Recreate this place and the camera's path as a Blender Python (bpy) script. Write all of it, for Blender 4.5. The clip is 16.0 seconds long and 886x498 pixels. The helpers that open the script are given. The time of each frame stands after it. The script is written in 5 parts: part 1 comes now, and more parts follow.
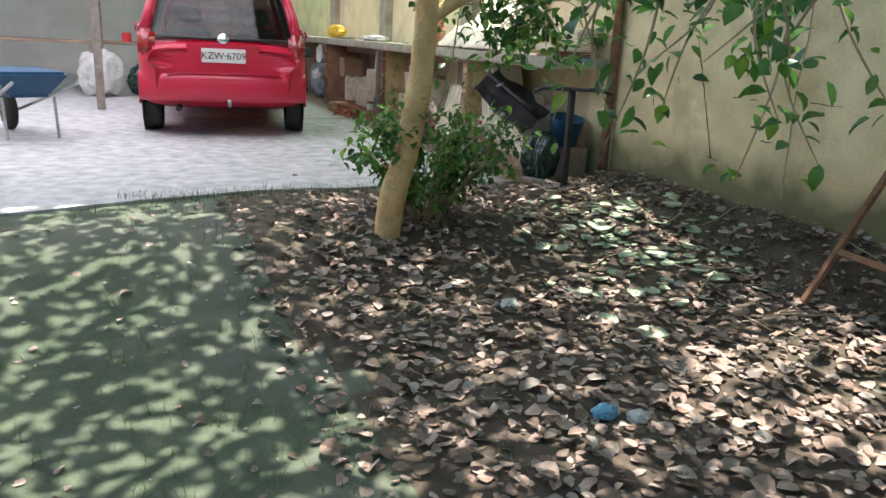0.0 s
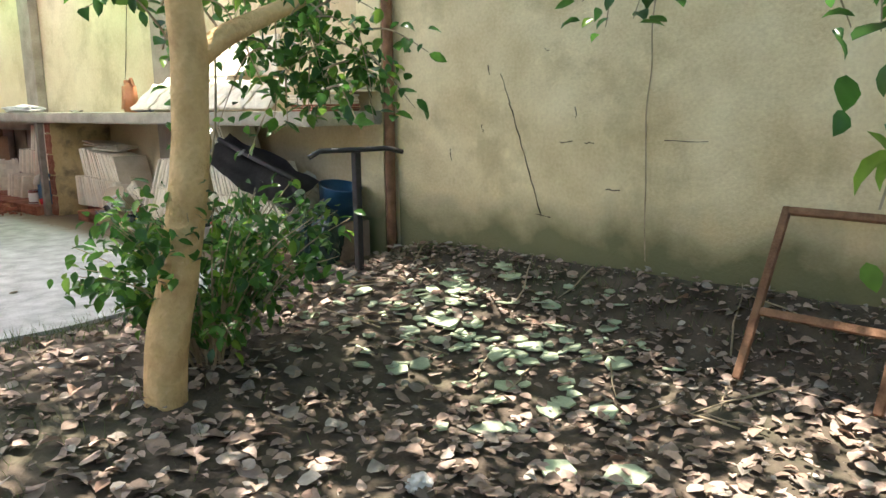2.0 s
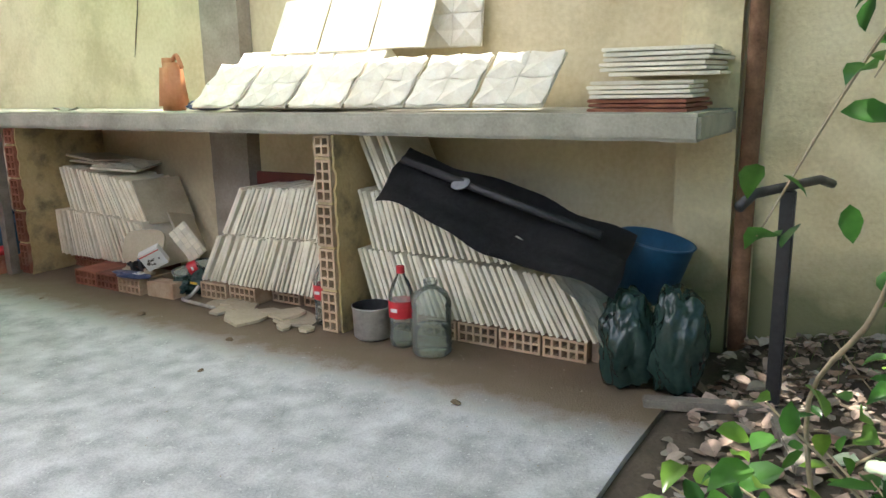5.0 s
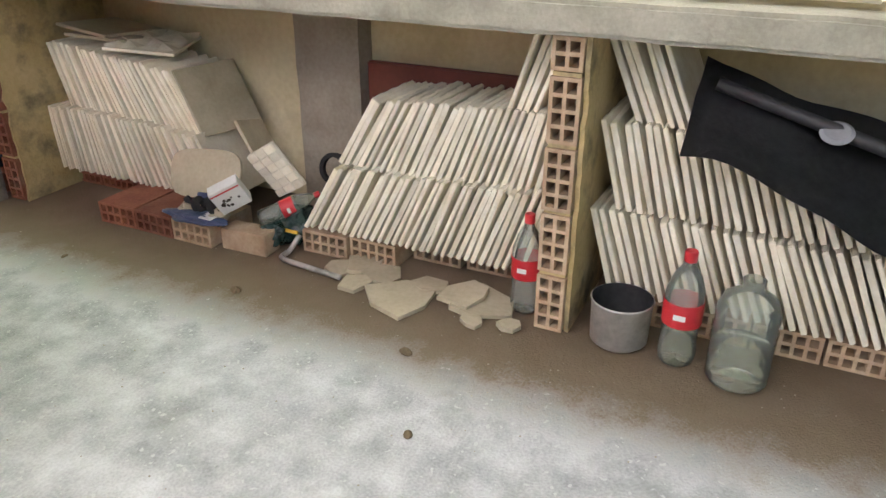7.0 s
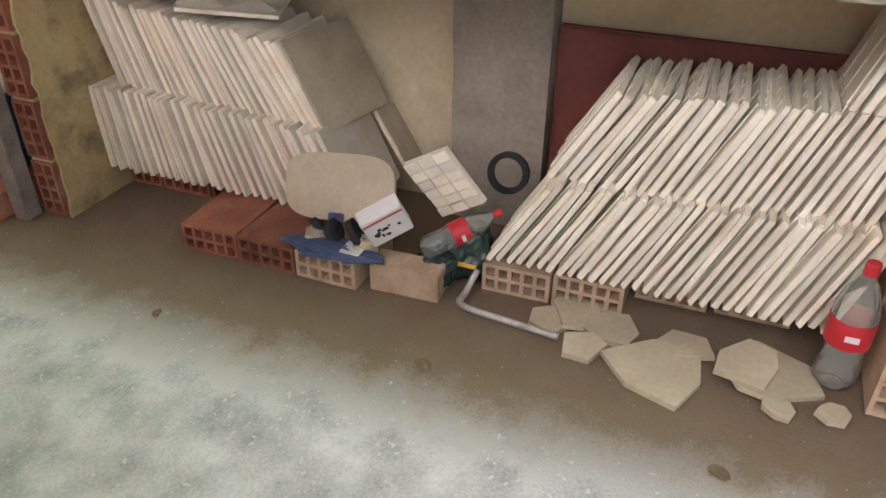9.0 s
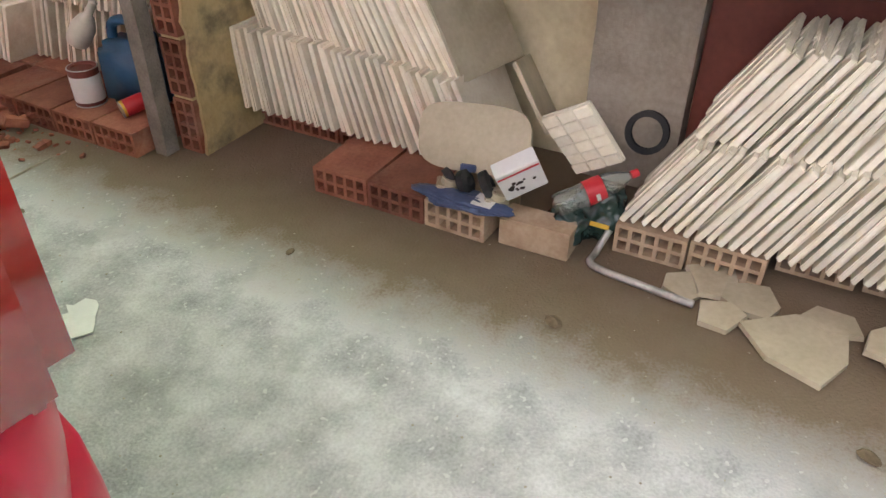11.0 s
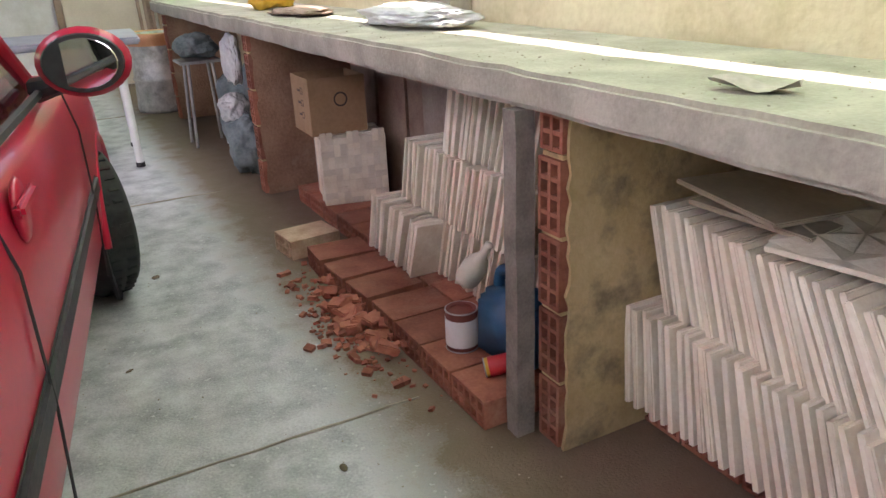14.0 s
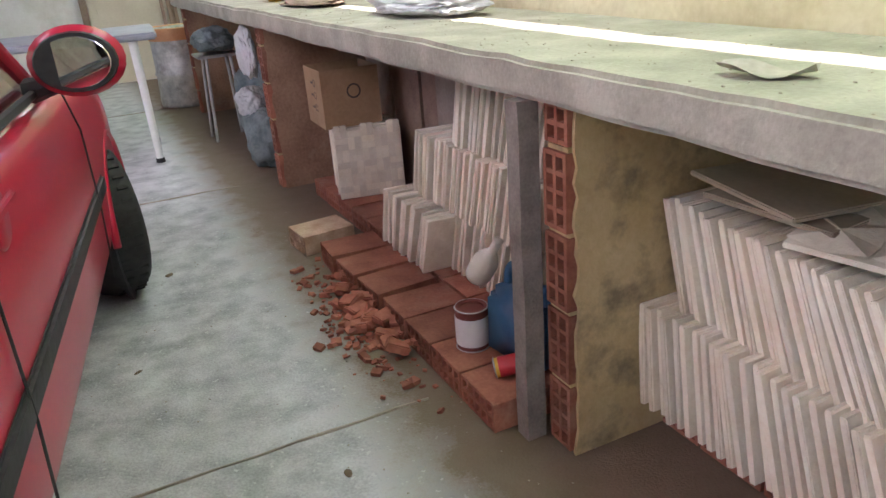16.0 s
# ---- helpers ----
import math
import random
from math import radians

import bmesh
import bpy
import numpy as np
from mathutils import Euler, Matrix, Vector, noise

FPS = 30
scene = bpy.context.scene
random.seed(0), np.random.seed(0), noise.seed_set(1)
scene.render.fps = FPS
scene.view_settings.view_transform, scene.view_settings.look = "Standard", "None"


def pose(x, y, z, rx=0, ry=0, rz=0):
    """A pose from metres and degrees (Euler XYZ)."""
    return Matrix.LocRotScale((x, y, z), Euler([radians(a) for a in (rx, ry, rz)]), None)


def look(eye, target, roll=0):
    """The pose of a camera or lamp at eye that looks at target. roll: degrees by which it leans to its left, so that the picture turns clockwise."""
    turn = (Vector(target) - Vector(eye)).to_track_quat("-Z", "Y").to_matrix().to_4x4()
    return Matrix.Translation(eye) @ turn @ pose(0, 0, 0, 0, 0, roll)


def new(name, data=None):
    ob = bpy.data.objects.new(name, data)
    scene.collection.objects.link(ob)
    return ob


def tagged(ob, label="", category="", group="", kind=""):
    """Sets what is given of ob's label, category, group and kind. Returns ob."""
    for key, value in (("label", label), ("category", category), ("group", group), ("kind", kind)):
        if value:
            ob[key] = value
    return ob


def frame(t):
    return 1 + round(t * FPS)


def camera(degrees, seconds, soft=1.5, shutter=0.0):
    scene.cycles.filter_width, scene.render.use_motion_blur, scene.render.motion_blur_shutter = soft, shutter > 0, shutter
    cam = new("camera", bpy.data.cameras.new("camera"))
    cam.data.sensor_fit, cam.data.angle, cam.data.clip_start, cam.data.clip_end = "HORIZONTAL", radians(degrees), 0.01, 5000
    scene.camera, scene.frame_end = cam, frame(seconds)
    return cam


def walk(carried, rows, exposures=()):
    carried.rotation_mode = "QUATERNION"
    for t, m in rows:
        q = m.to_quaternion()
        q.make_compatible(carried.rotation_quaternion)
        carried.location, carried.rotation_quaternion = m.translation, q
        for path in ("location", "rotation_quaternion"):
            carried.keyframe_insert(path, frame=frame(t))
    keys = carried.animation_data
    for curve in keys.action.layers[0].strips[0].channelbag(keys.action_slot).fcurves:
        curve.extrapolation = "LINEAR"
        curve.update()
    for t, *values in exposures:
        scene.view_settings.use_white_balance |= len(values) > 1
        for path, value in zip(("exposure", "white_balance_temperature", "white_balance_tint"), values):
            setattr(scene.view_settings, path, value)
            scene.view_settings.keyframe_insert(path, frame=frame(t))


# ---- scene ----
cam = camera(61.1, 16.0)
PATH = [
    (0, (-3.186, -6.888, 1.105), (-2.4, -5.131, 0.56), 2.9),
    (0.5, (-3.255, -6.528, 1.069), (-2.209, -4.908, 0.539), 3.4),
    (1, (-3.207, -6.184, 1.051), (-2.091, -4.601, 0.552), 1.6),
    (1.5, (-3.119, -5.736, 1.036), (-1.773, -4.314, 0.631), 0.1),
    (2, (-3.05, -5.278, 1.027), (-1.563, -3.995, 0.648), -0.7),
    (2.5, (-2.948, -4.8, 1.062), (-1.425, -3.539, 0.764), -2.3),
    (3, (-2.919, -4.285, 1.052), (-1.336, -3.094, 0.776), -2.4),
    (3.5, (-2.812, -3.741, 1.044), (-1.21, -2.579, 0.752), -2.4),
    (4, (-2.761, -3.155, 1.018), (-1.118, -2.06, 0.7), -0.8),
    (4.5, (-2.645, -2.656, 1.055), (-0.997, -1.579, 0.703), -0.9),
    (6.8, (-2.012, -0.779, 1.238), (-0.374, -0.016, 0.38), -0.4),
    (7, (-1.925, -0.63, 1.251), (-0.308, 0.155, 0.373), 0.1),
    (7.5, (-1.782, -0.262, 1.242), (-0.155, 0.424, 0.303), 0.0),
    (8, (-1.606, 0.018, 1.216), (0.044, 0.683, 0.302), -3.9),
    (8.5, (-1.522, 0.288, 1.221), (0.123, 0.954, 0.3), -3.5),
    (9, (-1.505, 0.426, 1.222), (0.067, 1.045, 0.152), 0.5),
    (9.5, (-1.506, 0.473, 1.194), (-0.071, 1.19, -0.001), 1.8),
    (9.7, (-1.514, 0.477, 1.182), (-0.115, 1.236, -0.029), 1.7),
    (11.8, (-1.558, 0.572, 1.208), (-0.077, 1.359, 0.117), -2.7),
    (12, (-1.518, 0.568, 1.211), (-0.012, 1.34, 0.146), -2.9),
    (12.5, (-1.324, 0.561, 1.213), (0.17, 1.454, 0.228), -3.0),
    (13, (-1.16, 0.661, 1.214), (0.114, 1.921, 0.325), -3.0),
    (13.5, (-1.099, 0.856, 1.241), (-0.058, 2.375, 0.461), -1.4),
    (14, (-1.007, 0.971, 1.237), (-0.158, 2.629, 0.511), -2.7),
    (14.5, (-0.917, 0.99, 1.23), (-0.12, 2.67, 0.494), -4.6),
    (15, (-0.896, 1.006, 1.227), (-0.081, 2.666, 0.467), -5.3),
    (15.5, (-0.896, 1.006, 1.229), (-0.101, 2.674, 0.463), -5.4),
    (16, (-0.908, 1.009, 1.23), (-0.141, 2.696, 0.478), -4.5),
]
# seconds, stops, kelvin, tint
EXPOSURES = [
    (0.0, 1.4, 6450, 14), (2.0, 1.7, 6850, 14), (3.2, 1.65, 6950, 15), (4.5, 1.5, 6400, 10), (6.8, 1.8, 6900, 16), (9.0, 1.78, 7000, 20),
    (12.5, 1.98, 7000, 20), (14.2, 1.7, 6500, 28), (16.0, 1.7, 6400, 28),
]
walk(cam, [(t, look(eye, target, roll)) for t, eye, target, roll in PATH],
     EXPOSURES)

# ---- constants of the plan ----
RISE = 0.09
CAR_X, CAR_Y = -2.13, 1.04
COLUMNS = ((0.90, 1.19, 2.3), (3.75, 4.05, 2.3), (6.5, 6.8, 2.3))
STRIPS = ("sheet_white", "sheet_white", "sheet_green", "sheet_green", "sheet_white", "sheet_green")
HANG = ((-1.83, -5.2, 1.4, 0.68), (-1.60, -5.1, 1.4, 0.85), (-1.50, -5.35, 1.4, 0.72), (-2.05, -5.2, 1.4, 1.0), (-1.2, -4.9, 1.5, 1.1), (-1.75, -5.4, 1.4, 0.9), (-0.9, -4.2, 1.6, 1.2))
CANOPY = 25000
LITTER = 9000

# ---- world, sun, exposure ----
world = bpy.data.worlds.new("sky")
scene.world = world
world.use_nodes = True
wn = world.node_tree.nodes
sky = wn.new("ShaderNodeTexSky")
sky.sky_type, sky.sun_disc = "NISHITA", False
SUN = Vector((0.12, 0.12, 1.0)).normalized()
sky.sun_elevation, sky.sun_rotation = math.asin(SUN.z), math.atan2(SUN.x, SUN.y)
wn["Background"].inputs[1].default_value = 0.15
world.node_tree.links.new(sky.outputs[0], wn["Background"].inputs[0])
sun = new("sun", bpy.data.lights.new("sun", "SUN"))
sun.data.energy, sun.data.angle, sun.data.color = 5.0, radians(0.53), (1.0, 0.95, 0.86)
sun.matrix_world = look(SUN * 20, (0, 0, 0))


# ---- materials ----
def mat(name, c1, c2, scale=6.0, rough=0.8, bump=0.2, fine=60.0, metal=0.0, stain=None, stain_scale=1.2, stain_amount=0.5,
        vary=0.0, island=0.0, spec=0.5, trans=0.0, coat=0.0, bump_dist=0.01, damp=None, damp_z=0.5, dirt=None, speck=None):
    """Two-scale noise colour, an optional stain layer, bump, and variation by object or island."""
    m = bpy.data.materials.new(name)
    m.use_nodes = True
    nt = m.node_tree
    n, l = nt.nodes, nt.links
    b = n["Principled BSDF"]
    tc = n.new("ShaderNodeTexCoord")
    geo = n.new("ShaderNodeNewGeometry")
    info = n.new("ShaderNodeObjectInfo")
    big = n.new("ShaderNodeTexNoise")
    big.inputs["Scale"].default_value, big.inputs["Detail"].default_value = scale, 6
    small = n.new("ShaderNodeTexNoise")
    small.inputs["Scale"].default_value, small.inputs["Detail"].default_value = fine, 4
    for t in (big, small):
        l.new(geo.outputs["Position"], t.inputs["Vector"])
    mix0 = n.new("ShaderNodeMath")
    mix0.operation = "MULTIPLY_ADD"
    l.new(small.outputs[0], mix0.inputs[0])
    mix0.inputs[1].default_value = 0.45
    l.new(big.outputs[0], mix0.inputs[2])
    ramp = n.new("ShaderNodeValToRGB")
    ramp.color_ramp.elements[0].position, ramp.color_ramp.elements[1].position = 0.48, 0.98
    ramp.color_ramp.elements[0].color, ramp.color_ramp.elements[1].color = (*c1, 1), (*c2, 1)
    l.new(mix0.outputs[0], ramp.inputs[0])
    col = ramp.outputs[0]
    if stain:
        sn = n.new("ShaderNodeTexNoise")
        sn.inputs["Scale"].default_value, sn.inputs["Detail"].default_value, sn.inputs["Roughness"].default_value = stain_scale, 9, 0.65
        l.new(geo.outputs["Position"], sn.inputs["Vector"])
        sr = n.new("ShaderNodeValToRGB")
        sr.color_ramp.elements[0].position, sr.color_ramp.elements[1].position = 0.62 - 0.2 * stain_amount, 0.72 - 0.1 * stain_amount
        sr.color_ramp.elements[0].color, sr.color_ramp.elements[1].color = (0, 0, 0, 1), (stain_amount, stain_amount, stain_amount, 1)
        l.new(sn.outputs[0], sr.inputs[0])
        mx = n.new("ShaderNodeMix")
        mx.data_type = "RGBA"
        l.new(sr.outputs[0], mx.inputs[0])
        l.new(col, mx.inputs[6])
        mx.inputs[7].default_value = (*stain, 1)
        col = mx.outputs[2]
    if speck:
        sp = n.new("ShaderNodeTexNoise")
        sp.inputs["Scale"].default_value, sp.inputs["Detail"].default_value = 55, 1
        l.new(geo.outputs["Position"], sp.inputs["Vector"])
        spr = n.new("ShaderNodeMapRange")
        spr.inputs["From Min"].default_value, spr.inputs["From Max"].default_value = 0.665, 0.70
        l.new(sp.outputs[0], spr.inputs[0])
        spm = n.new("ShaderNodeMix")
        spm.data_type = "RGBA"
        l.new(spr.outputs[0], spm.inputs[0])
        l.new(col, spm.inputs[6])
        spm.inputs[7].default_value = (*speck, 1)
        col = spm.outputs[2]
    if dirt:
        # brown dirt along the bench foot, darkened to paint in the bench's shade
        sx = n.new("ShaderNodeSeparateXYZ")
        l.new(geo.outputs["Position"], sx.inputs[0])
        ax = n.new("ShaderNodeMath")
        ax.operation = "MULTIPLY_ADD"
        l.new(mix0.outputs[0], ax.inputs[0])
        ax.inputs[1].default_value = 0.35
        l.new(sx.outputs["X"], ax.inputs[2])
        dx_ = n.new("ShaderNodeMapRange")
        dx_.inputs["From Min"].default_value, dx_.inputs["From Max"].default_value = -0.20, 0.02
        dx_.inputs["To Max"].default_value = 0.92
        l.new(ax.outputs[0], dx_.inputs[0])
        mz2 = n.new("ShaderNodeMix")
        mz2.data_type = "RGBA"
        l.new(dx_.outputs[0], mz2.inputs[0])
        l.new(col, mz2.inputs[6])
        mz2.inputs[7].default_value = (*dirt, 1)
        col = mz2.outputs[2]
    if damp:
        sep = n.new("ShaderNodeSeparateXYZ")
        l.new(geo.outputs["Position"], sep.inputs[0])
        add = n.new("ShaderNodeMath")
        add.operation = "MULTIPLY_ADD"
        l.new(big.outputs[0], add.inputs[0])
        add.inputs[1].default_value = -0.55
        l.new(sep.outputs["Z"], add.inputs[2])
        dr_ = n.new("ShaderNodeMapRange")
        dr_.inputs["From Min"].default_value, dr_.inputs["From Max"].default_value = damp_z - 0.30, damp_z - 0.02
        dr_.inputs["To Min"].default_value, dr_.inputs["To Max"].default_value = 0.92, 0.0
        l.new(add.outputs[0], dr_.inputs[0])
        mz = n.new("ShaderNodeMix")
        mz.data_type = "RGBA"
        l.new(dr_.outputs[0], mz.inputs[0])
        l.new(col, mz.inputs[6])
        mz.inputs[7].default_value = (*damp, 1)
        col = mz.outputs[2]
    if vary or island:
        hsv = n.new("ShaderNodeHueSaturation")
        mr = n.new("ShaderNodeMapRange")
        amount = vary or island
        mr.inputs["To Min"].default_value, mr.inputs["To Max"].default_value = 1 - amount, 1 + amount
        l.new(info.outputs["Random"] if vary else geo.outputs["Random Per Island"], mr.inputs[0])
        l.new(mr.outputs[0], hsv.inputs["Value"])
        l.new(col, hsv.inputs["Color"])
        col = hsv.outputs[0]
    l.new(col, b.inputs["Base Color"])
    b.inputs["Roughness"].default_value, b.inputs["Metallic"].default_value = rough, metal
    b.inputs["Specular IOR Level"].default_value = spec
    b.inputs["Coat Weight"].default_value = coat
    if bump:
        bp = n.new("ShaderNodeBump")
        bp.inputs["Strength"].default_value, bp.inputs["Distance"].default_value = bump, bump_dist
        l.new(mix0.outputs[0], bp.inputs["Height"])
        l.new(bp.outputs[0], b.inputs["Normal"])
    if trans:
        tr = n.new("ShaderNodeBsdfTranslucent")
        l.new(col, tr.inputs[0])
        ms = n.new("ShaderNodeMixShader")
        ms.inputs[0].default_value = trans
        l.new(b.outputs[0], ms.inputs[1])
        l.new(tr.outputs[0], ms.inputs[2])
        l.new(ms.outputs[0], n["Material Output"].inputs[0])
    return m


def leaf_mat(name, colours, rough=0.45, trans=0.3):
    """Leaf colour picked per leaf, with some light coming through."""
    m = bpy.data.materials.new(name)
    m.use_nodes = True
    n, l = m.node_tree.nodes, m.node_tree.links
    b = n["Principled BSDF"]
    geo = n.new("ShaderNodeNewGeometry")
    ramp = n.new("ShaderNodeValToRGB")
    e = ramp.color_ramp.elements
    while len(e) < len(colours):
        e.new(0.5)
    for i, c in enumerate(colours):
        e[i].position, e[i].color = i / (len(colours) - 1), (*c, 1)
    l.new(geo.outputs["Random Per Island"], ramp.inputs[0])
    ns = n.new("ShaderNodeTexNoise")
    ns.inputs["Scale"].default_value = 40
    l.new(geo.outputs["Position"], ns.inputs["Vector"])
    hs = n.new("ShaderNodeHueSaturation")
    mr = n.new("ShaderNodeMapRange")
    mr.inputs["To Min"].default_value, mr.inputs["To Max"].default_value = 0.6, 1.4
    l.new(ns.outputs[0], mr.inputs[0])
    l.new(mr.outputs[0], hs.inputs["Value"])
    l.new(ramp.outputs[0], hs.inputs["Color"])
    l.new(hs.outputs[0], b.inputs["Base Color"])
    b.inputs["Roughness"].default_value = rough
    tr = n.new("ShaderNodeBsdfTranslucent")
    l.new(hs.outputs[0], tr.inputs[0])
    ms = n.new("ShaderNodeMixShader")
    ms.inputs[0].default_value = trans
    l.new(b.outputs[0], ms.inputs[1])
    l.new(tr.outputs[0], ms.inputs[2])
    l.new(ms.outputs[0], n["Material Output"].inputs[0])
    return m


def glass(name, tint, gloss=0.12, rough=0.03, milk=0.0):
    """Thin clear plastic or glass: tinted see-through with a glossy coat that grows at grazing angles."""
    m = bpy.data.materials.new(name)
    m.use_nodes = True
    n, l = m.node_tree.nodes, m.node_tree.links
    tr = n.new("ShaderNodeBsdfTransparent")
    tr.inputs[0].default_value = (*tint, 1)
    gl = n.new("ShaderNodeBsdfGlossy")
    gl.inputs["Roughness"].default_value = rough
    lw = n.new("ShaderNodeLayerWeight")
    lw.inputs[0].default_value = gloss * 2
    ms = n.new("ShaderNodeMixShader")
    l.new(lw.outputs[0], ms.inputs[0])
    through_ = tr.outputs[0]
    if milk:
        df = n.new("ShaderNodeBsdfDiffuse")
        df.inputs[0].default_value = (0.80, 0.85, 0.74, 1)
        mk = n.new("ShaderNodeMixShader")
        mk.inputs[0].default_value = milk
        l.new(tr.outputs[0], mk.inputs[1])
        l.new(df.outputs[0], mk.inputs[2])
        through_ = mk.outputs[0]
    l.new(through_, ms.inputs[1])
    l.new(gl.outputs[0], ms.inputs[2])
    l.new(ms.outputs[0], n["Material Output"].inputs[0])
    return m


M = {}
# the dirt colour also carries the shadow that the bench casts on the floor
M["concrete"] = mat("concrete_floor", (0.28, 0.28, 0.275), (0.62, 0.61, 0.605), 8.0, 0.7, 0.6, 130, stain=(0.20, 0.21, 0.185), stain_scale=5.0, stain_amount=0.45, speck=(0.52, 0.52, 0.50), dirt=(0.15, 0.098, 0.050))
M["dirt"] = mat("trodden_dirt", (0.10, 0.07, 0.04), (0.20, 0.145, 0.09), 20, 0.95, 0.5, 90)
M["bench"] = mat("bench_concrete", (0.29, 0.275, 0.21), (0.50, 0.475, 0.375), 6, 0.75, 0.6, 90, stain=(0.21, 0.205, 0.145), stain_scale=3.5, stain_amount=0.5)
M["column"] = mat("rough_concrete", (0.24, 0.20, 0.155), (0.42, 0.365, 0.29), 6, 0.9, 0.7, 60)
M["plaster"] = mat("old_yellow_plaster", (0.64, 0.52, 0.30), (0.88, 0.77, 0.50), 3.2, 0.9, 0.9, 55, stain=(0.40, 0.32, 0.16), stain_scale=2.2, stain_amount=0.55, damp=(0.13, 0.135, 0.06), damp_z=0.26)
M["plaster_dry"] = mat("dry_yellow_plaster", (0.60, 0.49, 0.29), (0.78, 0.68, 0.46), 2.5, 0.9, 0.6, 40, stain=(0.38, 0.30, 0.16), stain_scale=1.9, stain_amount=0.5)
M["pier_plaster"] = mat("pier_plaster", (0.46, 0.34, 0.15), (0.62, 0.49, 0.26), 4, 0.9, 0.5, 60, stain=(0.05, 0.055, 0.045), stain_scale=6, stain_amount=0.62)
M["brick_side"] = mat("dusty_brick_side", (0.22, 0.12, 0.07), (0.42, 0.27, 0.17), 5, 0.9, 0.7, 60, stain=(0.46, 0.38, 0.27), stain_scale=3.5, stain_amount=0.5)
M["white_wall"] = mat("whitewash", (0.66, 0.64, 0.58), (0.80, 0.78, 0.73), 2, 0.85, 0.2, 40, stain=(0.5, 0.46, 0.36), stain_scale=1.5)
M["brick"] = mat("fired_clay", (0.23, 0.075, 0.045), (0.42, 0.17, 0.10), 9, 0.85, 0.35, 80, vary=0.28, stain=(0.40, 0.27, 0.19), stain_scale=5, stain_amount=0.4)
M["brick_dusty"] = mat("dusty_clay", (0.40, 0.26, 0.16), (0.60, 0.46, 0.31), 14, 0.9, 0.4, 80, vary=0.12)
M["tile"] = mat("raw_tile", (0.76, 0.68, 0.52), (0.92, 0.87, 0.73), 12, 0.75, 0.35, 90, vary=0.12, stain=(0.56, 0.46, 0.32), stain_scale=5, stain_amount=0.3)
M["tile_pink"] = mat("pinkish_tile", (0.80, 0.69, 0.52), (0.93, 0.87, 0.72), 12, 0.75, 0.35, 90, vary=0.10, stain=(0.74, 0.40, 0.30), stain_scale=3, stain_amount=0.4)
M["tile_face"] = mat("beige_tile_face", (0.40, 0.34, 0.23), (0.58, 0.51, 0.37), 7, 0.5, 0.1, 60, vary=0.1)
M["tile_green"] = mat("pale_green_shard", (0.27, 0.34, 0.22), (0.47, 0.54, 0.37), 12, 0.7, 0.2, 70, vary=0.2)
M["red_board"] = mat("red_board", (0.14, 0.035, 0.025), (0.23, 0.062, 0.042), 5, 0.6, 0.15, 50)
M["wood"] = mat("weathered_wood", (0.16, 0.135, 0.11), (0.32, 0.28, 0.235), 12, 0.85, 0.5, 120)
M["old_board"] = mat("brown_boards", (0.20, 0.13, 0.09), (0.36, 0.26, 0.19), 9, 0.8, 0.4, 90)
M["rust"] = mat("rusty_steel", (0.13, 0.06, 0.03), (0.30, 0.16, 0.09), 14, 0.85, 0.5, 100)
M["bark"] = mat("smooth_bark", (0.52, 0.33, 0.14), (0.80, 0.57, 0.29), 7, 0.85, 0.7, 45, stain=(0.46, 0.22, 0.10), stain_scale=6, stain_amount=0.45, bump_dist=0.04)
M["rust_bark"] = mat("reddish_scar", (0.26, 0.10, 0.05), (0.42, 0.19, 0.10), 30, 0.9, 0.5, 90)
M["twig"] = mat("pale_twig", (0.26, 0.20, 0.12), (0.44, 0.36, 0.24), 20, 0.8, 0.3, 90)
M["soil"] = mat("dark_soil", (0.045, 0.034, 0.024), (0.12, 0.092, 0.065), 6, 0.95, 0.8, 70, stain=(0.05, 0.065, 0.03), stain_scale=1.2)
M["moss"] = mat("mossy_ground", (0.04, 0.062, 0.034), (0.11, 0.135, 0.085), 3.5, 0.95, 0.6, 80, stain=(0.15, 0.15, 0.125), stain_scale=1.0, stain_amount=0.6)
M["car_red"] = mat("red_car_paint", (0.48, 0.010, 0.040), (0.58, 0.016, 0.055), 3, 0.34, 0, coat=0.35)
M["black_plastic"] = mat("black_plastic", (0.018, 0.018, 0.019), (0.035, 0.035, 0.037), 30, 0.5, 0.1)
M["rubber"] = mat("tyre_rubber", (0.018, 0.018, 0.018), (0.04, 0.04, 0.038), 20, 0.85, 0.2)
M["steel"] = mat("grey_metal", (0.42, 0.42, 0.42), (0.58, 0.58, 0.58), 15, 0.4, 0.05, metal=0.9)
M["alu"] = mat("stained_aluminium", (0.35, 0.34, 0.31), (0.62, 0.60, 0.56), 14, 0.5, 0.2, metal=0.5, stain=(0.12, 0.10, 0.08), stain_scale=8)
M["soot"] = mat("soot", (0.01, 0.01, 0.011), (0.03, 0.03, 0.03), 20, 0.8, 0.2)
M["chrome"] = mat("chrome", (0.7, 0.7, 0.7), (0.8, 0.8, 0.8), 5, 0.08, 0, metal=1.0)
M["mirror"] = mat("mirror_glass", (0.9, 0.9, 0.9), (0.9, 0.9, 0.9), 5, 0.01, 0, metal=1.0)
M["lamp_red"] = mat("red_lens", (0.30, 0.01, 0.01), (0.42, 0.02, 0.02), 40, 0.15, 0, coat=1)
M["window"] = glass("dark_car_glass", (0.30, 0.34, 0.34), 0.2, 0.01)
M["clear"] = glass("clear_plastic", (0.95, 0.97, 0.94), 0.12, 0.10, 0.18)
M["water"] = glass("water", (0.92, 0.95, 0.88), 0.06, 0.02)
M["red_label"] = mat("red_label", (0.55, 0.02, 0.03), (0.65, 0.04, 0.05), 20, 0.4, 0)
